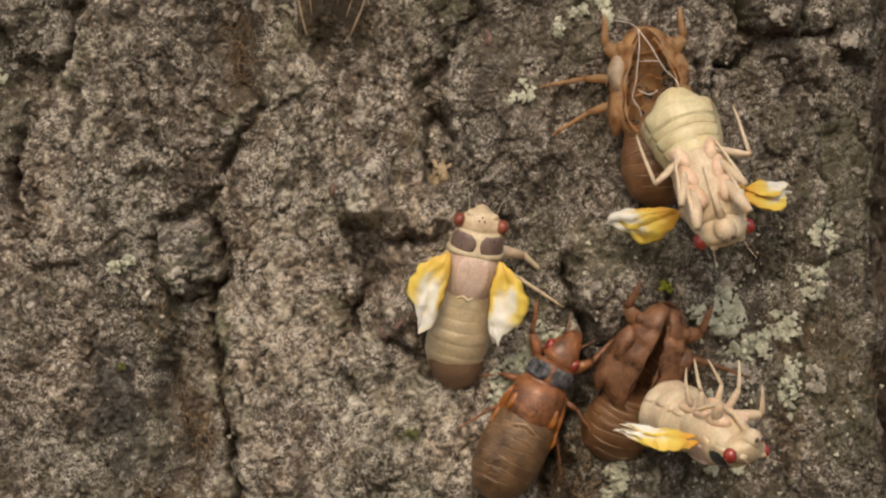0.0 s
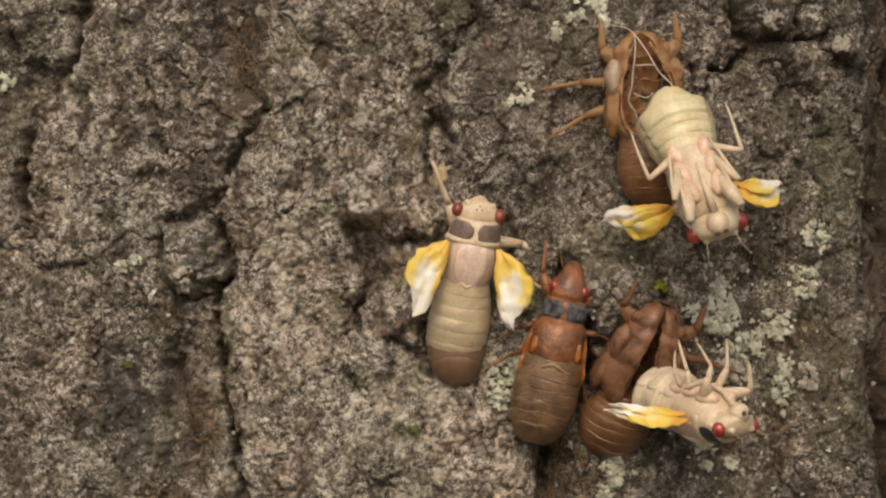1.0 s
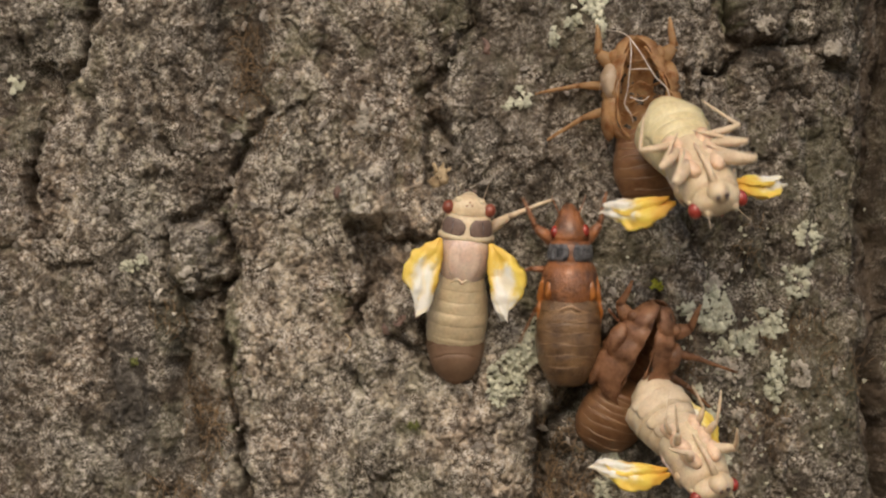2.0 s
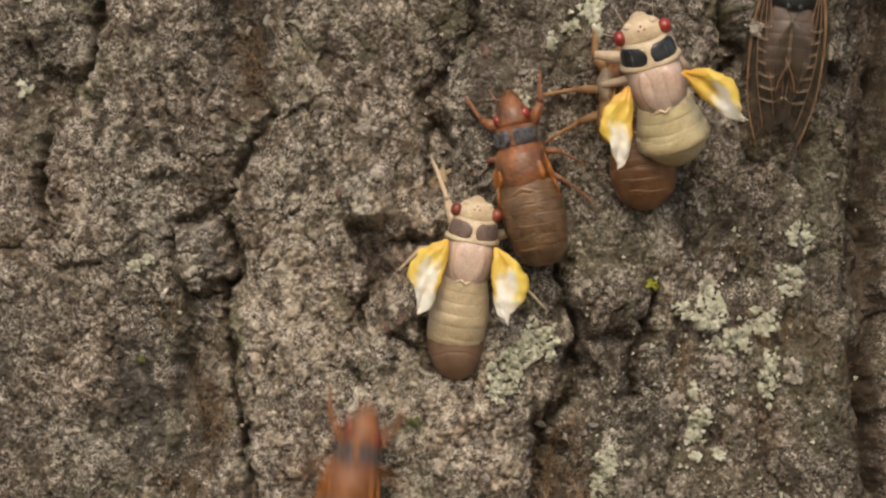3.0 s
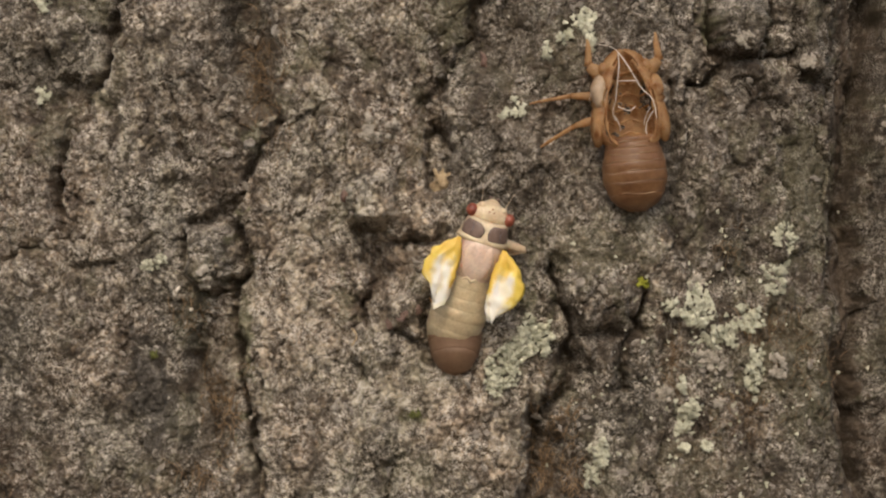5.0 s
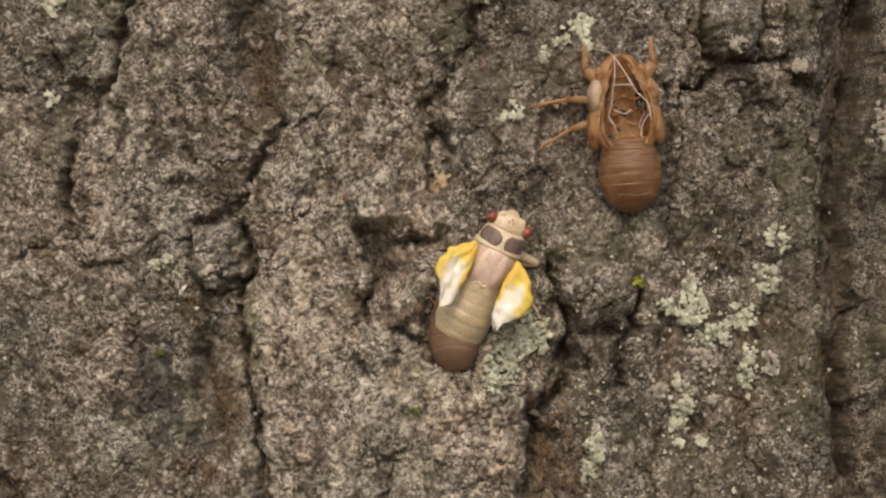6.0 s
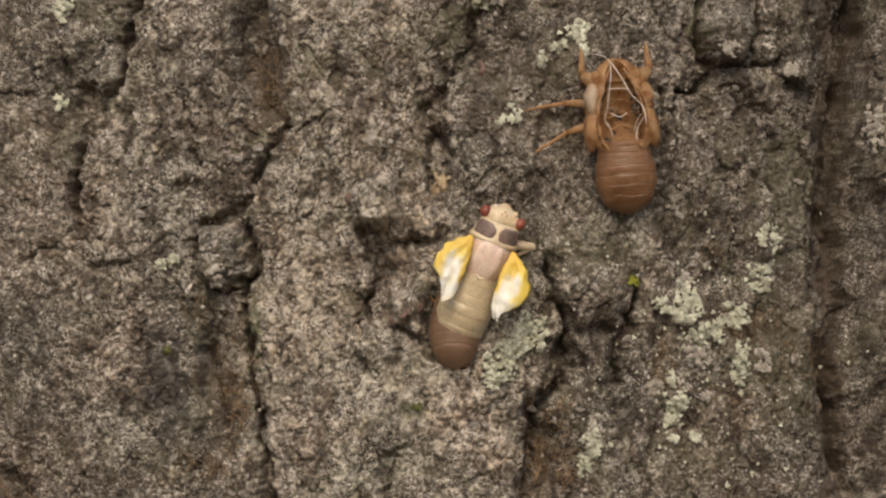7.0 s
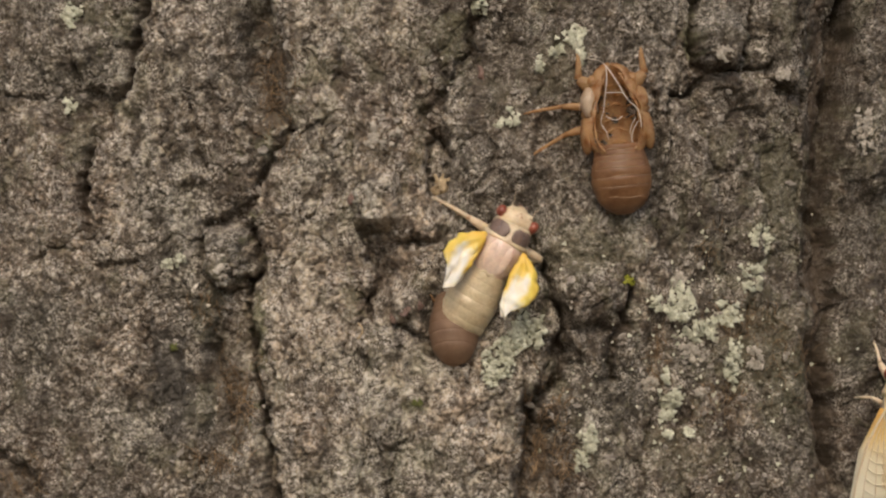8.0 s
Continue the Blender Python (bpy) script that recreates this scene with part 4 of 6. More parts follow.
def shed_skin(m, label, legs_left=True, legs_right=True, mat=None, gape=1.0, ring_mat=None, rims=True):
    """A shed nymph skin, head towards +y, belly on the bark at z = 0."""
    mat = mat or M_SHELL
    top = root("shed_skin", m, label, "cicada shell", "shed skins")
    table = [(-10.9, 1.3, 1.0, 2.8), (-10.2, 3.0, 2.2, 3.1), (-8.4, 4.4, 3.3, 3.7), (-6, 5.1, 4.0, 4.1), (-3.6, 5.15, 4.2, 4.3), (-1.2, 4.5, 3.9, 4.3), (0.8, 4.0, 3.7, 4.3)]
    segments(top, table, [0.9, 0.1, -0.8, -1.8, -3.0, -4.5, -6.2, -8.1, -10.8], ring_mat or M_SHELL_ABD, step_out=0.05, tuck=-0.03, worn=0.14, edge_mat=M_SHELL_EDGE if ring_mat is None else None)
    thorax = part("thorax", crumpled(hollow_thorax([(-0.6, 4.2, 4.1, 3.9, 30), (0.2, 4.3, 4.5, 4.1, 50), (1.5, 4.4, 5.3, 4.3, 52), (3.5, 4.4, 6.1, 4.4, 46), (5.6, 4.4, 6.0, 4.3, 46), (6.1, 4.4, 5.6, 4.1, 46), (6.6, 4.4, 6.0, 4.3, 45),
                                             (8.2, 4.4, 5.2, 4.1, 46), (9.4, 4.3, 4.8, 3.8, 38), (9.9, 4.3, 4.4, 3.5, 34), (10.4, 4.3, 4.5, 3.5, 36), (11.2, 4.2, 4.0, 3.1, 34), (11.9, 4.1, 3.4, 2.7, 34)], gape), 0.42, 0.5), mat, top, "split amber thorax open along the back")
    head = part("head", hollow_thorax([(11.0, 4.0, 3.4, 2.9, 34), (11.8, 4.0, 3.7, 2.9, 36), (12.8, 3.9, 3.5, 2.7, 34), (13.8, 3.6, 3.0, 2.4, 24), (14.6, 3.3, 2.2, 1.9, 12), (15.1, 3.0, 1.2, 1.1, 4)], gape, 0.3, 22), mat, top)
    crumple_mesh(head, 0.2)
    for s in (-1, 1):
        part("eye_cover", ball(bmesh.new(), (s * 3.3, 12.2, 4.3), (0.95, 1.1, 1.0), 12), mat, head)
        if rims:
            part("wing_case", ball(bmesh.new(), (s * 5.2, 3.0, 4.4), (1.2, 3.4, 2.4), 14, s * 4), mat, top)
        part("cheek_plate", crumpled(ball(bmesh.new(), (s * 4.4, 8.4, 5.5), (1.3, 2.2, 1.8) if s > 0 else (1.5, 2.9, 1.9), 16), 0.4, 0.7), M_SHELL_PALE if s < 0 and mat == M_SHELL else mat, top)
        if rims:
            part("split_edge", tube(bmesh.new(), smooth_line([(s * 2.6 * gape, -0.2, 7.6), (s * 3.7 * gape, 1.6, 7.5), (s * 3.9 * gape, 4.0, 7.7), (s * 3.6 * gape, 7.0, 7.5), (s * 2.7 * gape, 9.6, 7.1), (s * 2.0 * gape, 11.6, 6.4), (s * 1.2 * gape, 13.0, 5.6)], 26), [0.24 + 0.12 * math.sin(1.3 * i + s) for i in range(26)], 7), mat, thorax)
    # inner folds of the emptied thorax
    for k in range(4):
        y = 1.6 + 2.1 * k
        part("inner_fold", tube(bmesh.new(), smooth_line([(-3.4, y, 3.2), (-1.6, y - 0.5, 1.5 + 0.2 * k), (0.2, y + 0.3, 1.3), (1.9, y - 0.4, 1.6), (3.4, y, 3.2)], 13), [0.16 + 0.12 * math.sin(1.7 * i + k) for i in range(13)], 6), mat, thorax)
    for s, wanted in ((-1, legs_left), (1, legs_right)):
        limb(top, (s * 2.9, 10.6, 2.6), s, 50, 12, 3.7, 4.0, -54, mat, 1.25, name="digging_leg")
        if wanted:
            limb(top, (s * 4.2, 8.0, 2.2), s, 84, 6, 4.8, 6.4, 10, mat, 0.68, low_el=-14)
            limb(top, (s * 4.2, 4.6, 2.0), s, 102, 6, 4.8, 7.0, 14, mat, 0.68, low_el=-14)
    return top


def thread(parent, pts, r):
    return part("white_thread", tube(bmesh.new(), smooth_line(pts, 14), r, 6), M_THREAD, parent, "thin white lining thread")


def walking_nymph(m, label, abdomen_mat, skin_mat):
    """A brown nymph with black collar and red eyes, belly at z = 1."""
    top = root("walking_nymph", m, label, "cicada nymph", "walking nymphs")
    table = [(-12.4, 1.4, 1.0, 3.2), (-11.4, 3.3, 2.4, 3.5), (-9, 4.8, 3.5, 4.0), (-6, 5.5, 4.1, 4.5), (-3, 5.5, 4.3, 4.7), (0.6, 4.9, 4.0, 4.7)]
    segments(top, table, [0.6, -0.9, -2.4, -4.0, -5.7, -7.4, -9.1, -11.9], abdomen_mat, step_out=0.10, tuck=-0.10, worn=0.14, edge_mat=M_SHELL_EDGE)
    part("thorax", loft(bmesh.new(), [(-0.5, 0, 4.6, 3.6, 3.5), (0.5, 0, 4.7, 4.5, 3.9), (3, 0, 4.7, 4.8, 4.0), (5.4, 0, 4.6, 4.4, 3.6), (7, 0, 4.5, 3.5, 3.1), (9.6, 0, 4.4, 3.3, 2.8)], 24), skin_mat, top)
    back = part("back_shield", shield(bmesh.new(), [(-0.1, 4.8, 2.6, 3.7, 30, 150), (0.7, 4.8, 4.0, 4.1, 18, 162), (2.5, 4.8, 4.75, 4.25, 8, 172), (4.6, 4.8, 4.7, 4.05, 6, 174), (6.2, 4.7, 4.0, 3.6, 8, 172)], 0.35), skin_mat, top, "glossy russet back shield")
    crumple_mesh(back, 0.22)
    for k, (y, r) in enumerate(((-0.25, 0.22), (-1.0, 0.14))):
        arc = [(4.6 * math.cos(radians(a)), y - 0.5 * abs(math.cos(radians(2 * a - 90))) + 0.2 * math.sin(radians(5 * a)), 4.75 + 4.12 * math.sin(radians(a))) for a in range(20, 161, 10)]
        part("rear_rim", tube(bmesh.new(), arc, r, 6), M_SHELL_EDGE, back, "pale tan rim")
    for s in (-1, 1):
        part("orange_blotch", crumpled(ball(bmesh.new(), (s * 3.6, 2.2, 7.15), (0.7, 1.5, 0.6), 12, s * 5), 0.2, 0.9), M_PAD, back, "orange blotch on the back")
    part("collar", shield(bmesh.new(), [(6.2, 4.4, 3.7, 3.3, 0, 180), (6.9, 4.5, 3.75, 3.45, -4, 184), (7.8, 4.5, 3.6, 3.2, -2, 182), (8.7, 4.5, 3.65, 3.3, -4, 184), (9.6, 4.4, 3.4, 2.9, 0, 180)], 0.5), skin_mat, top)
    for s in (-1, 1):
        lo, hi = (96, 165) if s < 0 else (15, 84)
        collar_patch = part("collar_patch", shield(bmesh.new(), [(6.6, 4.5, 3.85, 3.52, lo + 5, hi - 5), (7.3, 4.5, 3.95, 3.62, lo, hi), (8.2, 4.5, 3.88, 3.55, lo, hi), (9.1, 4.5, 3.78, 3.42, lo + 6, hi - 6)], 0.25, 14), M_SLATE, top, "wrinkled slate-black collar patch")
        for k in range(3):
            a = radians((58 - 17 * k) if s > 0 else (122 + 17 * k))
            part("crease", tube(bmesh.new(), smooth_line([(3.95 * math.cos(a), 6.9, 4.5 + 3.62 * math.sin(a)), (3.98 * math.cos(a + 0.12), 7.8, 4.5 + 3.66 * math.sin(a + 0.12)), (3.85 * math.cos(a - 0.05), 8.9, 4.5 + 3.5 * math.sin(a - 0.05))], 7), 0.14, 5), M_SLATE, collar_patch)
        part("wing_case", pad(9.2, 4.0, s, 1.3, 0.6 + s, 0.1), M_PAD, top, "orange wing case", at=swung(s * 4.1, 5.6, 5.6, s, 174, -6, 38))
    head = part("head", loft(bmesh.new(), [(9.3, 0, 4.3, 2.9, 2.4), (10.2, 0, 4.3, 3.2, 2.5), (11.4, 0, 4.2, 3.0, 2.4), (12.6, 0, 4.0, 2.3, 2.0), (13.8, 0, 3.6, 1.7, 1.5), (14.8, 0, 3.2, 1.0, 0.9), (15.1, 0, 3.0, 0.4, 0.4)], 20), skin_mat, top)
    for s in (-1, 1):
        part("eye", ball(bmesh.new(), (s * 2.6, 10.8, 4.9), (0.85, 1.05, 1.0), 16), M_EYE_BRIGHT, head, "bright red eye")
        part("antenna", tube(bmesh.new(), smooth_line([(s * 1.6, 13.4, 4.2), (s * 2.3, 14.6, 4.6), (s * 3.0, 16.2, 4.4)], 6), [0.22, 0.16, 0.13, 0.1, 0.08, 0.05], 5), skin_mat, head)
    head.scale = (0.97, 1.0, 1.0)
    top.scale.x = 0.88
    legs = {}
    for s in (-1, 1):
        legs["fore", s] = limb(top, (s * 2.7, 9.4, 3.0), s, 48, 8, 3.8, 4.6, -30, skin_mat, 0.95, name="digging_leg", low_el=-10)
        legs["mid", s] = limb(top, (s * 3.2, 5.2, 2.4), s, 96, 6, 3.6, 4.4, 24, skin_mat, 0.55, low_el=-22)
        legs["hind", s] = limb(top, (s * 3.4, 2.0, 2.4), s, 134, 6, 4.0, 5.4, 10, skin_mat, 0.5, low_el=-22)
    return top, legs


def wing_sheet(length, width, side, thick=0.07):
    bm = bmesh.new()
    n, k = 20, 8
    rows = []
    for top in (0.5, -0.5):
        grid = []
        for i in range(n + 1):
            s = i / n
            w = width * (0.10 + 0.90 * math.sin(math.pi * min(1.0, 0.10 + 0.80 * s ** 0.85)) ** 0.8) * (1 - max(0, s - 0.86) / 0.14 * 0.75)
            w *= min(1.0, 0.22 + 2.4 * s)
            grid.append([bm.verts.new((side * (0.35 * width * min(1.0, 0.4 + 2 * s) - w * j / k), length * (s - 0.06 * (j / k) * s), 0.35 * math.sin(5 * j / k + 3 * s) * s + 0.6 * math.sin(math.pi * s) + top * thick)) for j in range(k + 1)])
        rows.append(grid)
        for a, b in zip(grid, grid[1:]):
            loop_faces(bm, a, b, False)
    a, b = rows
    for i in range(n):
        for j in (0, k):
            bm.faces.new((a[i][j], a[i + 1][j], b[i + 1][j], b[i][j]))
    for i in (0, n):
        for j in range(k):
            bm.faces.new((a[i][j], a[i][j + 1], b[i][j + 1], b[i][j]))
    return bm


def winged_cicada(m, label, body, wing, vein, leg_mat, eye, abdomen=None, spread=185, broad=9.0, cross=None):
    """A full-grown cicada with its long wings folded back; the rear of its back shield is the origin."""
    top = root("winged_cicada", m, label, "cicada", "winged cicadas")
    table = [(-15, 0.6, 0.6, 3.2), (-12, 2.6, 2.4, 3.8), (-8, 3.9, 3.4, 4.2), (-3, 4.3, 3.8, 4.4), (0.6, 4.0, 3.6, 4.4)]
    segments(top, table, [0.6, -1.4, -3.4, -5.4, -7.4, -9.4, -11.4, -14.4], abdomen or body, step_out=0.08, tuck=-0.06)
    part("thorax", loft(bmesh.new(), [(-0.3, 0, 4.5, 3.0, 3.3), (1.2, 0, 4.7, 4.1, 3.9), (4, 0, 4.8, 4.6, 4.1), (7, 0, 4.7, 4.5, 3.8), (9.6, 0, 4.5, 4.2, 3.1)], 24), body, top)
    part("back_shield", shield(bmesh.new(), [(0.0, 4.7, 1.8, 3.8, 30, 150), (1.2, 4.9, 3.7, 4.2, 12, 168), (3.6, 4.9, 4.6, 4.45, 6, 174), (6.6, 4.8, 4.6, 4.1, 6, 174), (7.6, 4.7, 4.2, 3.7, 8, 172)], 0.4), body, top)
    part("collar", shield(bmesh.new(), [(7.3, 4.4, 4.9, 3.6, -5, 185), (8.0, 4.5, 4.9, 3.7, -5, 185), (9.2, 4.4, 4.6, 3.3, 0, 180), (10.6, 4.3, 4.2, 2.8, 0, 180)], 0.5), body, top)
    head = part("head", loft(bmesh.new(), [(10.2, 0, 4.1, 3.6, 2.2), (11.2, 0, 4.1, 3.6, 2.2), (12.4, 0, 3.8, 2.6, 1.8), (13.2, 0, 3.4, 1.2, 1.1)], 20), body, top)
    for s in (-1, 1):
        part("eye", ball(bmesh.new(), (s * 4.0, 11.2, 4.6), (1.15, 1.2, 1.2), 16), eye, head, "red eye")
        part("scutellum_tip", ball(bmesh.new(), (s * 0.9, 0.6, 8.6), (0.5, 0.6, 0.4), 10), body, top)
        limb(top, (s * 3.2, 9.6, 2.6), s, 40, 10, 4.2, 3.6, -20, leg_mat, 0.75, low_el=-20)
        limb(top, (s * 3.6, 5.6, 2.2), s, 70, 6, 2.8, 2.8, 30, leg_mat, 0.45, low_el=-25)
        limb(top, (s * 3.6, 2.4, 2.2), s, 140, 4, 2.8, 3.4, 20, leg_mat, 0.42, low_el=-25)
        w = part("forewing", wing_sheet(27, broad, -s), wing, top, at=swung(s * 3.7, 5.0, 6.8, s, spread, -6, -30))
        part("wing_edge_vein", tube(bmesh.new(), smooth_line([(-s * 0.2, -0.6, 0.1), (-s * 2.3, 6, 0.5), (-s * 3.1, 13, 0.7), (-s * 3.0, 20, 0.6), (-s * 1.6, 26, 0.3)], 18), [0.32 - 0.014 * k for k in range(18)], 6), vein, w)
        for k, (a, b, c) in enumerate(((1.4, 1.6, 0.6), (0.4, -0.6, -1.2), (-0.6, -2.6, -2.2), (-0.8, -4.2, -4.4))):
            part("vein", tube(bmesh.new(), smooth_line([(-s * 0.1, 0.2, 0.2), (-s * a, 7, 0.75), (-s * b, 15, 0.85), (-s * c, 23 - 1.6 * k, 0.45)], 14), 0.075, 5), vein, w)
        for k in range(7):
            part("cross_vein", tube(bmesh.new(), smooth_line([(-s * (1.7 - 0.1 * k), 7 + 1.9 * k, 0.95), (-s * (0.6 - 0.3 * k), 7.6 + 1.9 * k, 0.95), (-s * (-0.7 - 0.35 * k), 7.4 + 1.8 * k, 0.9)], 6), 0.10, 5), cross or M_SHELL_PALE, w)
        part("hindwing", wing_sheet(14, 6.0, -s), wing, top, at=swung(s * 3.8, 3.0, 5.6, s, 177, -6, -22))
    return top


# ---- the insects, each where the clip finds it first ----
def facing(turn, out=0.0):
    return (-math.sin(radians(turn)), math.cos(radians(turn)), out)


def held(u, v, turn, h, out=0.22, roll=(0, 0), size=1.0):
    """A soft cicada whose brow stands in line with (u, v); it leans out from the bark."""
    d = Vector(facing(turn, out)).normalized()
    return stance(u - 21.3 * size * d.x, v - 21.3 * size * d.y, h, tuple(d), (roll[0], roll[1] - out, 1))


TUCKED = {"fore": ((150, -10, 4), (75, 4, 22)), "mid": ((110, -25, 50), (104, -2, 14)), "hind": ((140, -20, 30), (140, -10, 12))}
HUNG = {"fore": ((14, -10, 172), (12, -10, 172)), "mid": ((22, -12, 170), (20, -12, 170)), "hind": ((60, -6, 118), (56, -6, 120))}
CURLED = {"fore": ((40, -62, 130), (58, -8, 20)), "mid": ((96, -78, 30), (70, -66, 40)), "hind": ((130, -66, 60), (120, -70, 40))}

SEAT_A = skin_round(1.9, -17.9, 3.0)
soft_a, legs_a, pads_a, joints, _ = soft_cicada(held(5.5, 4.4, -11, SEAT_A + 1.2),
    "pale cream cicada with yellow wing pads, rising from its shed skin", M_PATCH, TUCKED, ((156, -10, 12), (156, -10, 12)), "dull brown patch on the collar", slim=0.93, groove=0.26)
skin_a = shed_skin(stance(2.0, -10.9, SEAT_A - 4.4, facing(-1, -0.46), (0, 0.46, 1)), "dull brown shed skin sunk in a hollow of the bark", False, False, gape=1.5, ring_mat=M_SHELL_DULL, rims=False)
skin_a.scale = (0.84, 1.0, 0.94)

SIZE_B = 1.12
SEAT_B = skin_round(30.9, 16.5, 6.0)
skin_b = shed_skin(crawl(30.1, 16.9, 5.6, 0, SEAT_B + 0.2), "amber-brown empty shed skin split along the back, clinging to bark", True, False)
for pts, r in (
        ([(-0.9, 14.6, 5.6), (-1.2, 12.0, 8.4), (-1.9, 8.6, 8.6), (-2.2, 6.8, 8.2)], 0.09),
        ([(-0.9, 14.6, 5.6), (0.4, 11.6, 8.9), (1.9, 8.4, 9.0), (3.6, 6.4, 8.4), (4.0, 3.4, 7.8)], 0.11),
        ([(-1.5, 9.8, 8.5), (0.0, 9.7, 8.7), (1.5, 9.5, 8.9)], 0.09),
        ([(-0.9, 14.6, 5.6), (-2.0, 15.6, 5.0), (-4.2, 16.4, 3.2)], 0.07),
        ([(-2.2, 6.8, 8.2), (-2.8, 5.0, 7.6), (-2.4, 3.6, 7.4)], 0.08),
        ([(-2.6, 4.4, 7.4), (-2.0, 3.2, 7.4), (-1.8, 2.0, 7.0)], 0.09),
        ([(3.6, 4.6, 7.8), (2.6, 3.2, 7.0), (2.2, 1.6, 6.8), (2.6, 0.2, 7.2)], 0.11),
        ([(3.2, 5.2, 7.6), (2.4, 4.0, 7.0), (2.0, 2.6, 6.4)], 0.08),
        ([(-4.8, 9.6, 7.2), (-6.0, 8.2, 6.4), (-6.2, 6.8, 5.6)], 0.04),
        ([(-1.6, 6.0, 4.0), (0.0, 5.2, 4.4), (1.2, 5.8, 4.2)], 0.11)):
    thread(skin_b, pts, 0.72 * r)
soft_b, legs_b, pads_b, _, rings_b = soft_cicada(stance(32.1, 24.3, SEAT_B + 7.0, (0.28, -0.82, 0.50), (0.15, -0.5, -1)),
    "pale cream cicada with black collar patches and orange-yellow wing pads", M_BLACK_PATCH, HUNG, ((112, 28, 20), (82, 58, -10)), "slate-black patch on the collar", M_BELLY, flank=M_BELLY, wing_width=0.82, wing_length=0.90, groove=0.32, fold_mat=M_WING_WARM, eye=M_EYE_BRIGHT)
soft_b.scale = (SIZE_B, SIZE_B, SIZE_B)

SEAT_C = skin_round(27.2, -19.1, 5.0)
skin_c = shed_skin(stance(26.9, -19.7, SEAT_C - 0.5, facing(-22, 0.40), (0, -0.4, 1)), "glossy red-brown shed skin gripping the bark", False, True, M_SHELL_WET, 0.34)
soft_c, legs_c, pads_c, _, rings_c = soft_cicada(stance(29.7, -20.6, SEAT_C + 4.5, (0.55, -0.18, 0.81), (0.0, -1, -0.1)),
    "pale cicada bent backwards out of its skin, legs raised", M_BLACK_PATCH, CURLED, ((112, -8, 10), (121, 30, 10)), "black patch on the collar", M_LEG, flank=M_CREAM, stout=1.6, worn=0.22, wing_width=0.8, fold_mat=M_WING_WARM, eye=M_EYE_BRIGHT)
for leg in legs_c.values():
    leg.scale = (0.58, 0.58, 0.58)
legs_c["fore", 1].children[0].matrix_basis = mm_pose(0, 5.2, 0, -88, 0, -14)
pads_c[-1].matrix_basis = swung(-4.4, 15.2, 0.6, -1, 114, -6, 10)
pads_c[1].matrix_basis = swung(3.6, 14.0, 2.0, 1, 166, 0, 10)

nymph_d, legs_d = walking_nymph(crawl(11.8, -24.8, -26), "brown cicada nymph with olive abdomen and slate collar, climbing the bark", M_NYMPH_ABD, M_NYMPH)
nymph_e, legs_e = walking_nymph(crawl(-15.5, -74.5, 0), "orange-brown cicada nymph with bright wing cases, climbing the bark", M_NYMPH_ABD, M_RUSSET)

CLEAR = (M_JET, M_MEMBRANE, M_VEIN, M_RUST, M_EYE_BRIGHT, M_ADULT_ABD)
winged_g = winged_cicada(crawl(62.1, -61.5, -10), "black cicada with clear orange-veined wings, running up the bark", *CLEAR)
winged_i = winged_cicada(crawl(47.4, -75.7, -20), "black cicada with clear wings and rust-red legs on the bark", *CLEAR)
winged_h = winged_cicada(crawl(-103.3, 29.8, 0), "black cicada with smoky orange wings at the bark's edge", *CLEAR)
winged_j = winged_cicada(crawl(-15.0, 51.1, -6), "dark cicada climbing away with folded clear wings", M_JET, M_MEMBRANE, M_SHELL_PALE, M_RUST, M_EYE_BRIGHT, M_ADULT_ABD)
winged_k = winged_cicada(crawl(109.1, -25.3, 0), "pale cicada with soft milk-white, orange-rooted wings, on the bark", M_CREAM, M_MILK, M_CREAM, M_LEG, M_EYE, spread=180, broad=11.0, cross=M_MILK)


# ---- what grows on the bark and lies on it ----
M_LICHEN = soft_material("grey_green_lichen", (0.36, 0.365, 0.27), (0.70, 0.69, 0.55), 700, 0.9, bump=0.7, dist=0.0003)
M_LICHEN_PALE = soft_material("pale_crust_lichen", (0.26, 0.23, 0.19), (0.50, 0.455, 0.385), 700, 0.9, bump=0.7, dist=0.0003)
M_MOSS = soft_material("yellow_green_moss", (0.20, 0.22, 0.02), (0.42, 0.42, 0.05), 900, 0.9, bump=0.6, dist=0.0003)
M_MOSS_DULL = soft_material("dull_green_moss", (0.09, 0.10, 0.03), (0.20, 0.21, 0.06), 900, 0.9, bump=0.6, dist=0.0003)
M_FIBRE = soft_material("brown_bark_fibre", (0.12, 0.075, 0.038), (0.30, 0.20, 0.11), 300, 0.85, bump=0.3, dist=0.0001)
M_FLAKE = soft_material("bark_flake", (0.15, 0.125, 0.10), (0.42, 0.385, 0.34), 330, 0.85, bump=0.8, dist=0.0004)
M_HUSK = soft_material("tan_husk", (0.27, 0.19, 0.11), (0.50, 0.39, 0.24), 600, 0.8, bump=0.5, dist=0.0002)
M_REDDISH = soft_material("reddish_resin", (0.095, 0.062, 0.048), (0.20, 0.120, 0.094), 500, 0.5, bump=0.7, dist=0.0003)


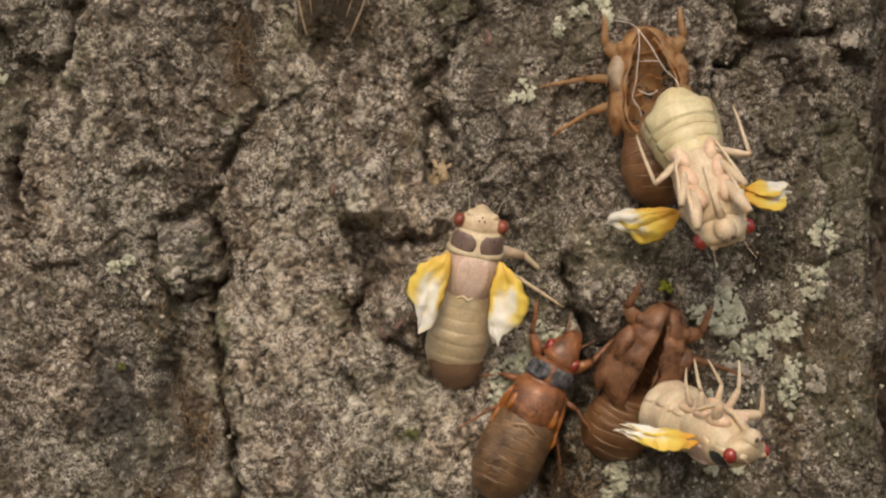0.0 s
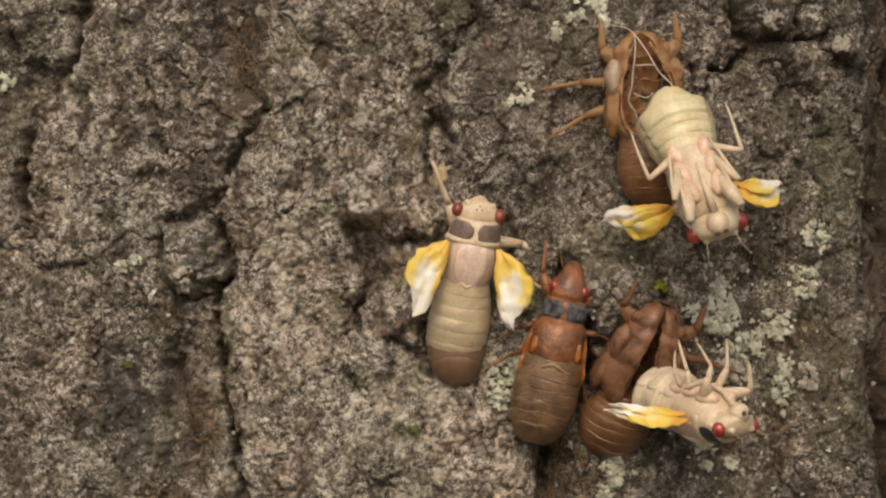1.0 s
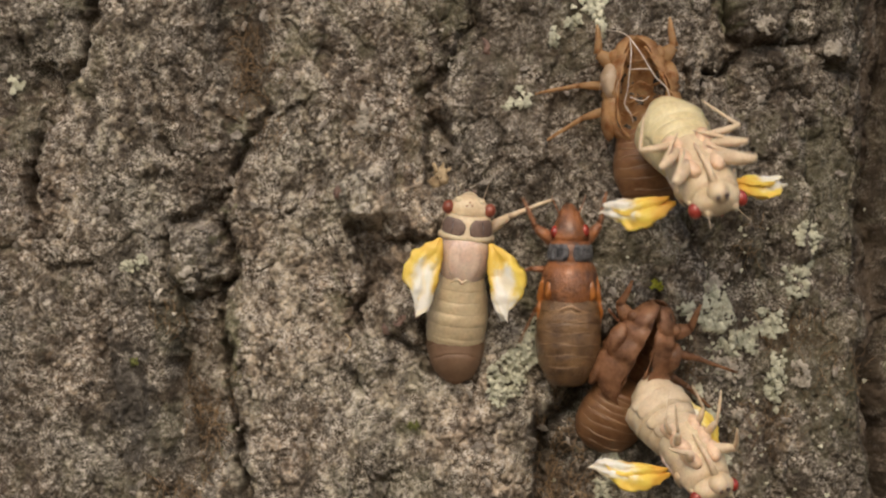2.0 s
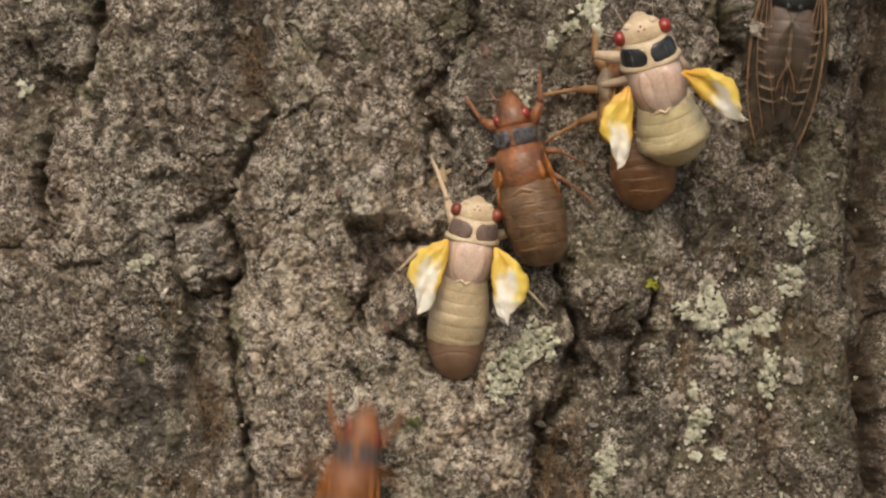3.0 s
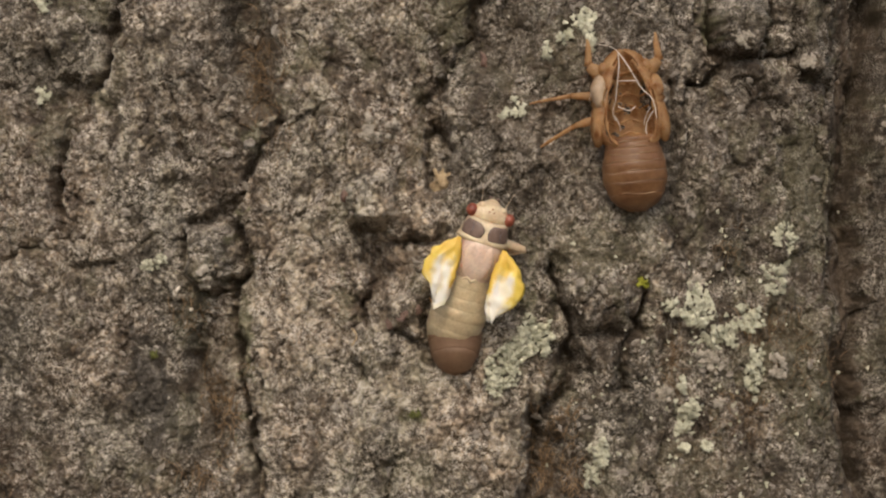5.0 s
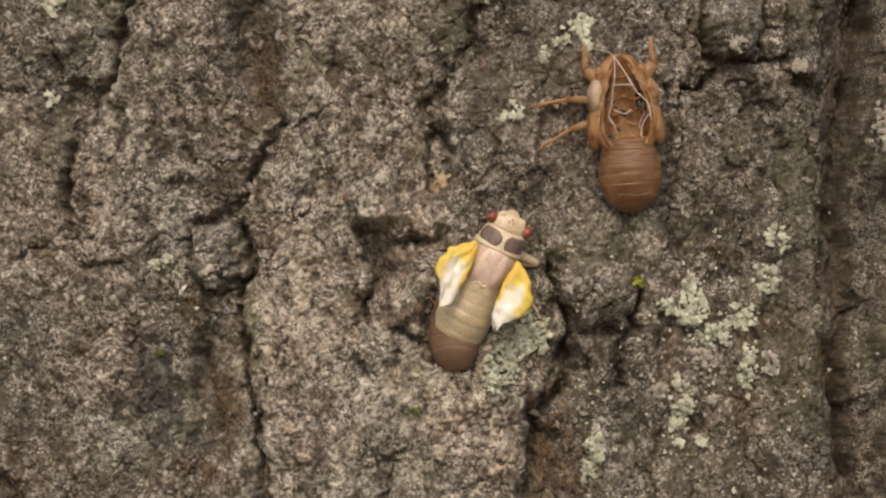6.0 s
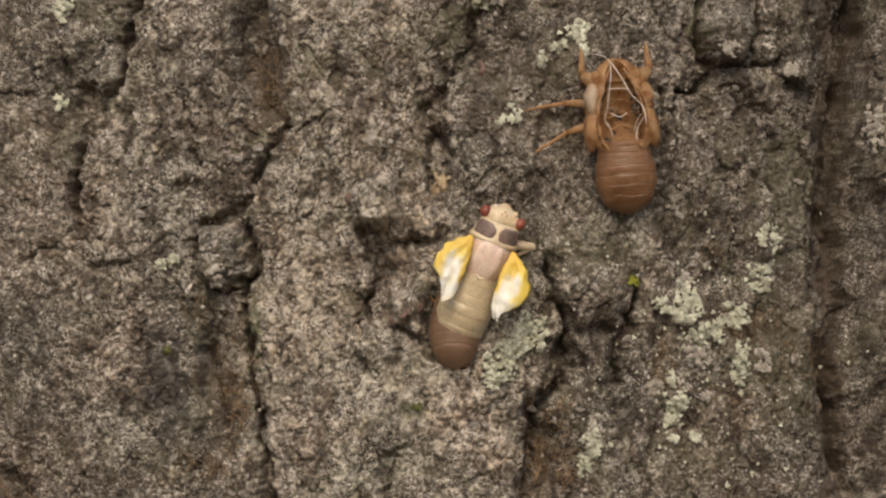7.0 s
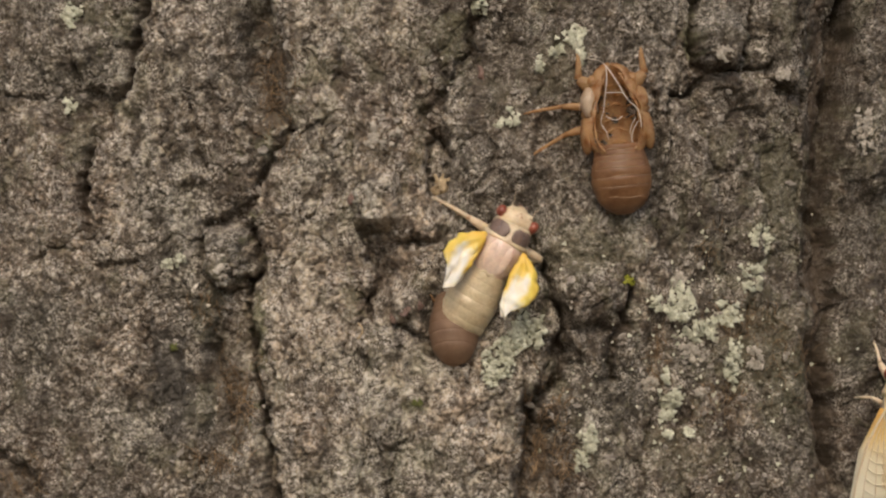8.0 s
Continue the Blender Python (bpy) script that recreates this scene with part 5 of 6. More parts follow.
def lobe(bm, u, v, h, r, rng, lift=0.25):
    """One small wavy-edged lobe, domed, lying on the bark; drawn in the trunk's own right, out, up axes."""
    n = 11
    ph, tilt_u, tilt_v = rng.uniform(0, 6), rng.uniform(-0.5, 0.5), rng.uniform(-0.5, 0.5)
    k = 1 - h / REACH
    stretch, lean = rng.uniform(0.6, 1.0), rng.uniform(0, 3.14)

    def point(a, f, up):
        rr = r * f * (1 + 0.30 * math.sin(3 * a + ph) + 0.24 * math.sin(5 * a - ph))
        x, y = rr * math.cos(a), rr * math.sin(a) * stretch
        x, y = x * math.cos(lean) - y * math.sin(lean), x * math.sin(lean) + y * math.cos(lean)
        return bm.verts.new((u * k + x, -(h + up + tilt_u * x + tilt_v * y), v * k + y))

    rim = [point(2 * math.pi * i / n, 1.0, lift + 0.22 * r * math.sin(2.0 * i + ph)) for i in range(n)]
    mid = [point(2 * math.pi * i / n, 0.6, lift + 0.10 * r) for i in range(n)]
    low = [point(2 * math.pi * i / n, 0.8, -0.35) for i in range(n)]
    top, under = point(0, 0, lift + 0.04 * r), point(0, 0, -0.4)
    loop_faces(bm, rim, mid)
    loop_faces(bm, low, rim)
    for i in range(n):
        bm.faces.new((mid[i], mid[(i + 1) % n], top))
        bm.faces.new((low[(i + 1) % n], low[i], under))


def lichen(spots, size, mat, label, seed, name="lichen_patch", kind="", lift=(0.12, 0.5)):
    """A patch of overlapping lobes. spots: centre, half width, half height, lean, number of lobes."""
    rng = random.Random(seed)
    bm = bmesh.new()
    for cu, cv, ru, rv, lean, count in spots:
        a = radians(lean)
        for _ in range(count):
            f, w = math.sqrt(rng.random()), rng.uniform(0, 6.283)
            ragged = 0.8 + 0.85 * noise.noise(Vector((math.cos(w) * 1.7, math.sin(w) * 1.7, seed * 3.1 + cu)))
            x, y = ru * f * ragged * math.cos(w), rv * f * ragged * math.sin(w)
            u, v = cu + x * math.cos(a) - y * math.sin(a), cv + x * math.sin(a) + y * math.cos(a)
            lobe(bm, u, v, skin(u, v), size * rng.uniform(0.5, 1.2), rng, rng.uniform(*lift))
    ob = part(name, bm, mat, None, at=Matrix.Translation((0, 0, EYE_Z)))
    return tagged(ob, label, "moss" if "moss" in name else "lichen", "lichen on the bark", kind)


GREYGREEN = "crusty grey-green lichen patch growing on the bark"
for k, spots in enumerate((
        [(40.7, -9.6, 4.4, 4.0, 20, 150)], [(49.7, -11.2, 2.6, 2.4, 0, 60)], [(50.0, -19.3, 1.5, 4.4, -8, 70)],
        [(54.8, 1.9, 2.2, 2.2, 0, 45), (53.6, -4.4, 2.0, 3.2, -10, 50)], [(39.4, -26.7, 2.2, 3.4, -20, 70), (38.4, -22.0, 1.0, 1.4, 0, 16)],
        [(25.4, -33.0, 1.8, 2.2, 0, 40), (23.9, -36.1, 1.4, 2.2, 0, 30)],
        [(22.6, 36.8, 2.2, 2.6, 30, 46), (19.4, 34.1, 2.0, 1.0, 40, 20), (16.6, 31.8, 1.0, 1.4, 0, 14), (23.9, 32.9, 0.8, 2.2, 0, 14)],
        [(10.7, 22.2, 3.0, 2.0, 20, 18)], [(-47.3, -2.6, 1.4, 1.1, 0, 20), (-45.4, -1.8, 0.9, 0.9, 0, 12)],
        [(44.2, -14.3, 3.4, 2.0, -30, 40), (46.4, -13.4, 1.2, 3.0, 0, 20)], [(42.5, -31.6, 1.0, 1.0, 0, 10), (38.8, -31.9, 1.4, 0.8, 0, 12)],
        [(6.4, 41.6, 1.8, 2.2, 0, 26)], [(-63.9, 40.4, 2.6, 1.8, 30, 34)], [(-64.1, 24.8, 1.2, 1.6, 0, 14)])):
    lichen([(*s[:5], int(s[5] * 1.4)) for s in spots], 0.52, M_LICHEN, GREYGREEN, 100 + k, lift=(0.05, 0.75))
lichen([(13.9, -14.3, 4.2, 4.6, 0, 240), (8.6, -20.8, 2.6, 3.2, 30, 120), (10.9, -17.9, 2.6, 2.6, 0, 90)], 0.52, M_LICHEN, "leafy pale grey-green lichen spreading below the shed skin", 120, lift=(0.3, 1.7))
for k, spots in enumerate(([(43.0, -17.9, 3.0, 2.2, -20, 44)], [(53.8, -19.0, 1.8, 3.0, -10, 34)], [(44.3, -24.6, 1.4, 0.9, 0, 12)], [(59.0, 30.3, 1.6, 1.2, 0, 22)], [(48.4, 33.7, 2.0, 1.6, 0, 24)],
                           [(-38.6, -4.4, 1.6, 2.4, 0, 20)], [(-11.2, 19.4, 3.2, 2.6, 0, 40)], [(73.0, 20.3, 2.4, 5.0, 0, 60)], [(35.6, -23.3, 2.0, 2.6, 20, 26)], [(40.6, -5.3, 1.6, 1.0, 0, 14)])):
    lichen(spots, 0.6, M_LICHEN_PALE, "whitish crusty lichen on raised bark", 140 + k)
lichen([(32.3, -5.5, 1.0, 1.1, 0, 24)], 0.32, M_MOSS, "tuft of bright yellow-green moss on bark", 160, "moss_tuft")
lichen([(-46.5, -16.8, 0.8, 1.1, 0, 16)], 0.30, M_MOSS_DULL, "small dull yellow-green moss tuft on bark", 161, "moss_tuft")
lichen([(-4.4, -26.5, 1.2, 0.9, 0, 18)], 0.34, M_MOSS_DULL, "small green moss tuft beside a bark crack", 162, "moss_tuft")


def scattered(count, size, seed, name, mat, label, spread):
    """Crumbs that nobody could count: lobes strewn over the patch."""
    rng = random.Random(seed)
    bm = bmesh.new()
    for _ in range(count):
        u, v = spread(rng)
        lobe(bm, u, v, skin(u, v), size * rng.uniform(0.35, 1.25), rng, rng.uniform(0.0, 0.3))
    return tagged(part(name, bm, mat, None, at=Matrix.Translation((0, 0, EYE_Z))), label, "lichen", kind="stuff")


scattered(340, 0.30, 7, "lichen_crumbs", M_LICHEN_PALE, "pale lichen crumbs strewn over the bark", lambda r: (r.uniform(-76, 62), r.uniform(-43, 43)))
scattered(200, 0.36, 8, "green_lichen_crumbs", M_LICHEN, "grey-green lichen crumbs on the bark", lambda r: (r.gauss(42, 12), r.gauss(-20, 14)))


def fibres(areas, seed, label, thick=0.06):
    """Tangled hair-like fibres. areas: centre, half width, half height, number, length."""
    rng = random.Random(seed)
    bm = bmesh.new()
    for cu, cv, ru, rv, count, length in areas:
        for _ in range(count):
            u, v = cu + rng.gauss(0, 0.5) * ru, cv + rng.gauss(0, 0.5) * rv
            a, bend = rng.uniform(0.9, 2.3) + (math.pi if rng.random() < 0.4 else 0), rng.uniform(-0.7, 0.7)
            pts = []
            for i in range(7):
                h = skin(u, v) + 0.15 + 0.5 * math.sin(math.pi * i / 6) * rng.uniform(0.3, 1.0)
                k = 1 - h / REACH
                pts.append((u * k, -h, v * k))
                u, v = u + length / 6 * math.cos(a), v + length / 6 * math.sin(a)
                a += bend * 0.5 + rng.uniform(-0.35, 0.35)
            tube(bm, pts, [thick * rng.uniform(0.6, 1.2)] * 6 + [thick * 0.3], 4)
    return tagged(part("bark_fibres", bm, M_FIBRE, None, at=Matrix.Translation((0, 0, EYE_Z))), label, "fibres", kind="stuff")


fibres([(16.0, -33.7, 2.6, 9.0, 110, 3.6), (20.3, -26.9, 2.0, 3.0, 30, 3.0), (20.8, -36.8, 3.0, 3.0, 40, 3.6)], 31, "red-brown bark fibres filling the fissure")
fibres([(-35.5, -25.1, 3.6, 8.0, 90, 3.2), (-40.0, -10.7, 3.0, 3.0, 24, 2.6), (-39.1, -36.8, 4.0, 3.0, 36, 3.0)], 32, "brown bark fibres in the gully beside the plate")
fibres([(37.4, -19.7, 1.6, 5.0, 46, 3.4), (51.4, -12.5, 5.0, 2.2, 60, 3.4), (49.1, -26.9, 6.0, 4.0, 50, 3.0), (59.9, -18.8, 5.0, 6.0, 46, 2.6), (46.4, -0.8, 3.0, 3.0, 26, 2.6)], 33, "fine brown fibres among lichen patches", 0.05)
fibres([(-29.2, 28.9, 3.4, 9.0, 90, 2.8), (-25.6, 17.2, 3.0, 3.0, 24, 2.4)], 34, "brown bark fibres in the upper gully")
fibres([(-72.7, -40.5, 3.4, 2.4, 40, 3.2)], 35, "orange-brown fibres in a bark pocket")


def bark_flakes():
    """Loose flakes that stand a little off the trunk, each a thin irregular chip."""
    rng = random.Random(77)
    kinds = []
    for k in range(8):
        bm = bmesh.new()
        n = 8
        radius = [rng.uniform(0.55, 1.15) for _ in range(n)]
        squash = rng.uniform(0.45, 0.8)
        rows = []
        for z, f in ((-0.16, 0.9), (0.10, 1.0), (0.2, 0.72)):
            rows.append([bm.verts.new((radius[i] * f * math.cos(2 * math.pi * i / n), radius[i] * f * squash * math.sin(2 * math.pi * i / n), z + 0.12 * math.sin(2 * i + k) * f)) for i in range(n)])
        loop_faces(bm, rows[0], rows[1])
        loop_faces(bm, rows[1], rows[2])
        for row in (rows[0], rows[2]):
            mid = bm.verts.new(sum((v.co for v in row), Vector()) / n)
            for i in range(n):
                bm.faces.new((row[i], row[(i + 1) % n], mid))
        bmesh.ops.recalc_face_normals(bm, faces=bm.faces)
        bmesh.ops.scale(bm, vec=(MM, MM, MM), verts=bm.verts)
        me = bpy.data.meshes.new("bark_flake")
        bm.to_mesh(me)
        bm.free()
        me.materials.append(M_FLAKE)
        kinds.append(me)
    for i in range(300):
        u, v = rng.uniform(-75, 63), rng.uniform(-42, 42)
        ob = new("bark_flake", kinds[i % 8])
        ob.parent = trunk
        tilt = Euler((radians(rng.gauss(0, 16)), radians(rng.gauss(0, 16)), rng.uniform(0, 6.28)))
        s = rng.uniform(0.45, 1.15)
        ob.matrix_basis = Matrix.Translation(place(u, v, skin(u, v) + 0.1)) @ pose(0, 0, 0, 90) @ Matrix.LocRotScale(None, tilt, (s, s, s))


bark_flakes()


def dry_husk():
    """A tan, crumpled scrap like a dried bud, lodged in the bark."""
    h = skin_round(-0.3, 10.3, 1.0) + 0.5
    top = root("dry_husk", stance(-0.3, 10.5, h, (0, 1, 0)), "small tan dry husk lodged in a bark crevice", "husk")
    part("body", crumpled(ball(bmesh.new(), (0, 0, 0.4), (1.3, 1.4, 0.5), 16), 0.95, 1.7), M_HUSK, top)
    for x, y, a in ((-0.9, 1.7, 30), (0.3, 1.9, -10), (1.0, 1.4, -35), (1.6, 0.1, -80), (-1.5, -0.4, 80), (0.7, -1.9, -150), (1.7, -2.8, -140), (2.3, -3.3, -130)):
        part("tatter", crumpled(ball(bmesh.new(), (x, y, 0.4), (0.3, 0.8, 0.2), 8, a), 0.34, 1.9), M_HUSK, top)


dry_husk()


def crumb(name, u, v, radii, mat, label, category, seed, turn=0):
    h = skin_round(u, v, 0.8)
    ob = part(name, crumpled(ball(bmesh.new(), (seed * 9.0, 0, 0), radii, 14, turn), 0.38 * max(radii) if mat == M_REDDISH else 0.4 * min(radii), 1.5 / max(radii)), mat, None,
              at=stance(u, v, h + radii[2] * 0.1, (0, 1, 0)) @ mm_pose(-seed * 9.0, 0, 0))
    return tagged(ob, label, category)


crumb("resin_lump", -8.5, -12.0, (0.8, 0.9, 0.2), M_REDDISH, "dark red-brown resin crumb on the bark", "resin", 1)
crumb("resin_lump", -6.5, -10.7, (1.1, 0.6, 0.2), M_REDDISH, "dull reddish resin crumb beside the shed skin", "resin", 2, 30)
crumb("resin_lump", -4.4, -9.6, (1.1, 0.8, 0.2), M_REDDISH, "dull reddish resin crumb beside the shed skin", "resin", 3, -20)
crumb("resin_lump", -15.9, 8.6, (0.7, 1.1, 0.5), M_REDDISH, "dark red-brown resin crumb on the bark", "resin", 4)
crumb("bark_shred", 6.6, 30.4, (0.35, 1.9, 0.3), M_REDDISH, "thin reddish shred of bark", "bark shred", 5, 20)
crumb("seed", -42.7, -6.4, (0.3, 0.55, 0.25), M_THREAD, "tiny pale seed lying on the bark", "seed", 6, -40)
crumb("seed", -40.7, -9.8, (0.6, 0.3, 0.25), M_THREAD, "tiny pale seed lying on the bark", "seed", 7, 10)


def curl():
    h = skin_round(-14.4, -14.3, 1.0) + 0.3
    ob = part("curled_fibre", tube(bmesh.new(), smooth_line([(-0.3, 1.5, 0.1), (0.4, 0.7, 0.5), (0.4, -0.3, 0.6), (-0.4, -1.3, 0.2)], 10), 0.14, 6), M_HUSK, None, at=stance(-14.4, -14.3, h, (0, 1, 0)))
    return tagged(ob, "curled tan plant fibre lying on the bark", "fibre")


curl()


# ---- everything that moves ----
def limb_rows(ob, joint, side, rows):
    walk(ob, [(t, swung(side * joint[0], joint[1], joint[2], side, az, el)) for t, az, el in rows])


def pad_rows(pads, rows, y=16.2):
    for s in (-1, 1):
        walk(pads[s], [(t, swung(s * 3.7, y, 3.3, s, *(left if s < 0 else right))) for t, left, right in rows])


def stepping(legs, joints_at, t0, t1, pace, stay=8.0):
    """Legs that step while their nymph walks from t0 to t1."""
    for (kind, s), leg in legs.items():
        base = {"fore": 48, "mid": 96, "hind": 134}[kind]
        j = joints_at[kind]
        phase = (0 if kind != "mid" else math.pi) + (math.pi if s > 0 else 0)
        rows = [(0.0, swung(s * j[0], j[1], j[2], s, base, 9))] if t0 > 0 else []
        n = int(round((t1 - t0) / pace))
        for i in range(n + 1):
            t = t0 + i * pace
            a = math.sin(phase + 2.4 * i)
            rows.append((t, swung(s * j[0], j[1], j[2], s, base + 16 * a, 9 + 7 * max(0, math.cos(phase + 2.4 * i)))))
        if t1 < stay:
            rows.append((stay, swung(s * j[0], j[1], j[2], s, base, 9)))
        walk(leg, rows)


def lying(u, off, turn, high):
    """Dropped to the ground before the trunk."""
    return mm_pose(u, -off, high, 0, 0, turn)


def motions():
    # the cicada that stays in its skin, swaying
    walk(soft_a, [(t, held(u, v, turn, SEAT_A + 1.2, out)) for t, u, v, turn, out in (
        (0.0, 5.5, 4.4, -11, 0.30), (0.2, 5.4, 5.2, -11, 0.25), (0.5, 4.2, 6.3, -7, 0.2), (0.8, 5.1, 5.7, -9, 0.2), (1.0, 5.3, 6.0, -10, 0.2), (1.3, 4.4, 6.1, -7, 0.2), (1.5, 4.7, 6.7, -8, 0.2), (1.7, 4.0, 6.9, -6, 0.2),
        (2.3, 3.9, 6.3, -6, 0.24), (2.8, 4.3, 5.8, -7, 0.25), (3.0, 5.2, 6.3, -9.6, 0.22), (3.2, 5.9, 4.2, -10, 0.3), (3.5, 5.8, 7.1, -10.7, 0.15), (3.8, 1.9, 6.1, 0, 0.25), (4.0, 0.5, 4.4, 3, 0.34), (4.2, 5.7, 5.5, -11, 0.25),
        (4.5, 8.0, 4.4, -18, 0.3), (4.7, 7.6, 5.7, -17, 0.25), (5.3, 8.1, 6.1, -19, 0.2), (5.8, 8.9, 6.3, -21, 0.2), (6.0, 11.1, 4.6, -26, 0.2), (6.2, 7.9, 6.1, -16, 0.2), (6.5, 7.4, 7.1, -14.5, 0.15), (6.8, 8.0, 6.6, -16, 0.15), (7.0, 10.2, 5.9, -22, 0.15),
        (7.3, 9.2, 7.0, -19, 0.15), (7.5, 8.0, 7.9, -15.6, 0.1), (7.7, 7.7, 7.8, -15, 0.1), (8.0, 13.1, 5.7, -29, 0.1))])
    j = joints
    limb_rows(legs_a["fore", -1], j["fore"], -1, [(0, 150, -10), (0.8, 130, -10), (0.9, 70, 4), (1.0, 26, 14), (1.1, 36, 12), (1.3, 24, 12), (1.4, 90, 0), (1.5, 150, -10), (2.4, 140, -10), (2.6, 70, 4), (2.8, 30, 14), (3.0, 26, -16), (3.1, 90, -10), (3.2, 150, -10), (7.2, 150, -10), (7.3, 80, 0), (7.4, 40, 10), (7.6, 62, 12), (7.7, 100, -5), (7.85, 96, -5), (8.0, 84, 14)])
    limb_rows(legs_a["fore", 1], j["fore"], 1, [(0, 95, -12), (0.5, 100, -20), (1.0, 88, -8), (1.5, 96, 2), (1.7, 72, 8), (2.8, 36, 8), (3.0, 62, 22), (3.5, 84, 8), (4.0, 58, 10), (4.5, 86, 16), (6.0, 88, 14), (6.5, 78, 14), (7.0, 72, 14), (7.5, 76, 14), (7.7, 76, 14), (8.0, 88, 14)])
    walk(legs_a["fore", 1].children[0], [(t, mm_pose(0, 5.2, 0, -8, 0, -bend)) for t, bend in ((0, 30), (0.5, 50), (1.0, 30), (1.7, 12), (3.0, 20), (3.5, 46), (4.0, 60), (4.2, 110), (4.5, 150), (8.0, 150))])
    limb_rows(legs_a["mid", 1], j["mid"], 1, [(0, 100, 6), (0.5, 106, 8), (1.0, 102, 8), (1.5, 102, 4), (1.7, 104, 0), (2.8, 92, 4), (3.0, 112, 14), (3.5, 102, -2), (4.0, 90, 0), (4.4, 140, -25), (5.6, 140, -20), (6.0, 112, 6), (6.5, 112, 8), (6.8, 125, -8), (7.0, 145, -25), (8.0, 145, -25)])
    limb_rows(legs_a["mid", -1], j["mid"], -1, [(0, 110, -25), (0.2, 92, 0), (0.4, 112, -25), (2.8, 110, -25), (3.0, 96, -4), (3.2, 112, -25), (6.6, 110, -25), (6.8, 92, 0), (7.0, 110, -25), (7.7, 95, -4), (8.0, 110, -25)])
    limb_rows(legs_a["hind", 1], j["hind"], 1, [(0, 142, -2), (0.5, 150, -12), (3.0, 136, -2), (3.5, 146, -12), (6.5, 140, -4), (8.0, 150, -12)])
    pad_rows(pads_a, [(t, (l, 17, 6), (r, 17, 6)) for t, l, r in (
        (0, 167, 171), (0.5, 170, 168), (1.0, 162, 159), (1.5, 176, 171), (1.7, 167, 162), (2.8, 165, 161), (3.0, 165, 161), (3.2, 158, 155), (3.5, 176, 174), (4.0, 163, 161), (4.5, 177, 176), (5.8, 170, 166), (6.0, 172, 172), (6.5, 176, 172), (7.0, 174, 172), (7.5, 170, 164), (8.0, 168, 168))])

    # the upper cicada: hangs out of its skin, sits up, turns aside and drops
    walk(soft_b, [(t, stance(u, v, SEAT_B + 7.0, (0.28, -0.82, out), (0.15, -0.5, -1))) for t, u, v, out in (
                      (0.0, 32.6, 22.2, 0.46), (0.5, 32.5, 22.5, 0.50), (0.8, 32.6, 22.9, 0.58), (1.0, 32.5, 22.7, 0.50), (1.5, 32.6, 22.7, 0.47), (1.75, 32.6, 22.8, 0.50))] + [
                  (2.0, stance(32.7, 20.1, SEAT_B + 6.5, (0.28, -0.55, 0.78), (0.1, -0.7, -0.6))), (2.25, stance(32.9, 17.2, SEAT_B + 7.2, (0.10, 0.20, 0.97), (0.05, -0.97, 0.2))),
                  (2.5, stance(33.2, 13.4, SEAT_B + 8.2, (-0.10, 0.80, 0.58), (0, -0.58, 0.8)))]
         + [(t, held(u, v, turn, SEAT_B + 7.0, out, size=SIZE_B)) for t, u, v, turn, out in (
             (2.8, 30.9, 32.5, 19, 0.5), (3.0, 29.8, 33.2, 19, 0.4), (3.5, 28.4, 37.4, 17, 0.25), (3.6, 27.4, 36.3, 18, 0.25), (3.7, 24.4, 35.8, 22, 0.2))]
         + [(3.8, held(15.8, 28.1, 62, SEAT_B + 8.0, 0.10, (0, -0.15), SIZE_B)), (3.9, held(11.5, 21.4, 79, SEAT_B + 9.0, 0.05, (0, -0.5), SIZE_B)),
            (4.0, stance(21.5, -48.9, SEAT_B + 14, (0.05, 0.97, 0.2), (0.25, -0.1, 0.95))), (4.1, stance(24.2, -152.1, SEAT_B + 22, (0.3, 0.9, 0.2), (0.4, -0.2, 0.9))),
            (4.5, lying(60, 70, 40, 7)), (8.0, lying(60, 70, 40, 7))])
    pad_rows(pads_b, [(0, (114, 26, 20), (100, 44, -10)), (0.7, (116, 26, 20), (102, 44, -10)), (0.8, (124, 22, 20), (106, 42, -10)), (1.0, (114, 26, 20), (100, 44, -10)), (1.75, (114, 26, 20), (100, 44, -10)),
                      (2.3, (140, 4, 14), (120, 4, 0)), (2.8, (148, 24, 6), (136, 24, 6)), (3.0, (152, 24, 6), (140, 24, 6)), (3.5, (168, 20, 6), (160, 22, 6)), (3.8, (150, 6, 10), (140, 14, 10)), (3.9, (130, 6, 10), (164, 12, 10)), (4.0, (172, 2, 10), (174, 2, 10)), (8.0, (172, 2, 10), (174, 2, 10))], 14.6)
    # the hind rings of the abdomen are drawn in at first, and stretch as the insect sits up
    for ring, hung, seated in zip(rings_b[3:], (0, 2.4, 4.4, 5.4), (1.1, 2.8, 4.4, 4.4)):
        walk(ring, [(t, mm_pose(0, slip, 0)) for t, slip in ((0.0, hung), (1.8, hung), (2.5, seated), (2.95, seated), (3.5, max(0, seated - 2.2)), (3.85, 0), (8.0, 0))])
    for ring, hung in zip(rings_c[4:], (4.4, 6.4, 6.4)):
        walk(ring, [(0.0, mm_pose(0, hung, 0)), (1.7, mm_pose(0, hung, 0)), (2.6, mm_pose(0, 0, 0)), (8.0, mm_pose(0, 0, 0))])
    b = joints
    limb_rows(legs_b["fore", -1], b["fore"], -1, [(0, 14, -10), (1.7, 14, -10), (2.5, 90, -14), (2.8, 66, -10), (3.2, 84, -14), (3.5, 112, -16), (3.8, 30, 10), (8, 30, 10)])
    limb_rows(legs_b["mid", -1], b["mid"], -1, [(0, 22, -12), (1.7, 22, -12), (2.5, 95, -8), (2.8, 86, -6), (3.5, 100, -14), (8, 100, -14)])
    limb_rows(legs_b["hind", -1], b["hind"], -1, [(0, 60, -6), (1.7, 60, -6), (2.5, 140, -16), (8, 140, -16)])
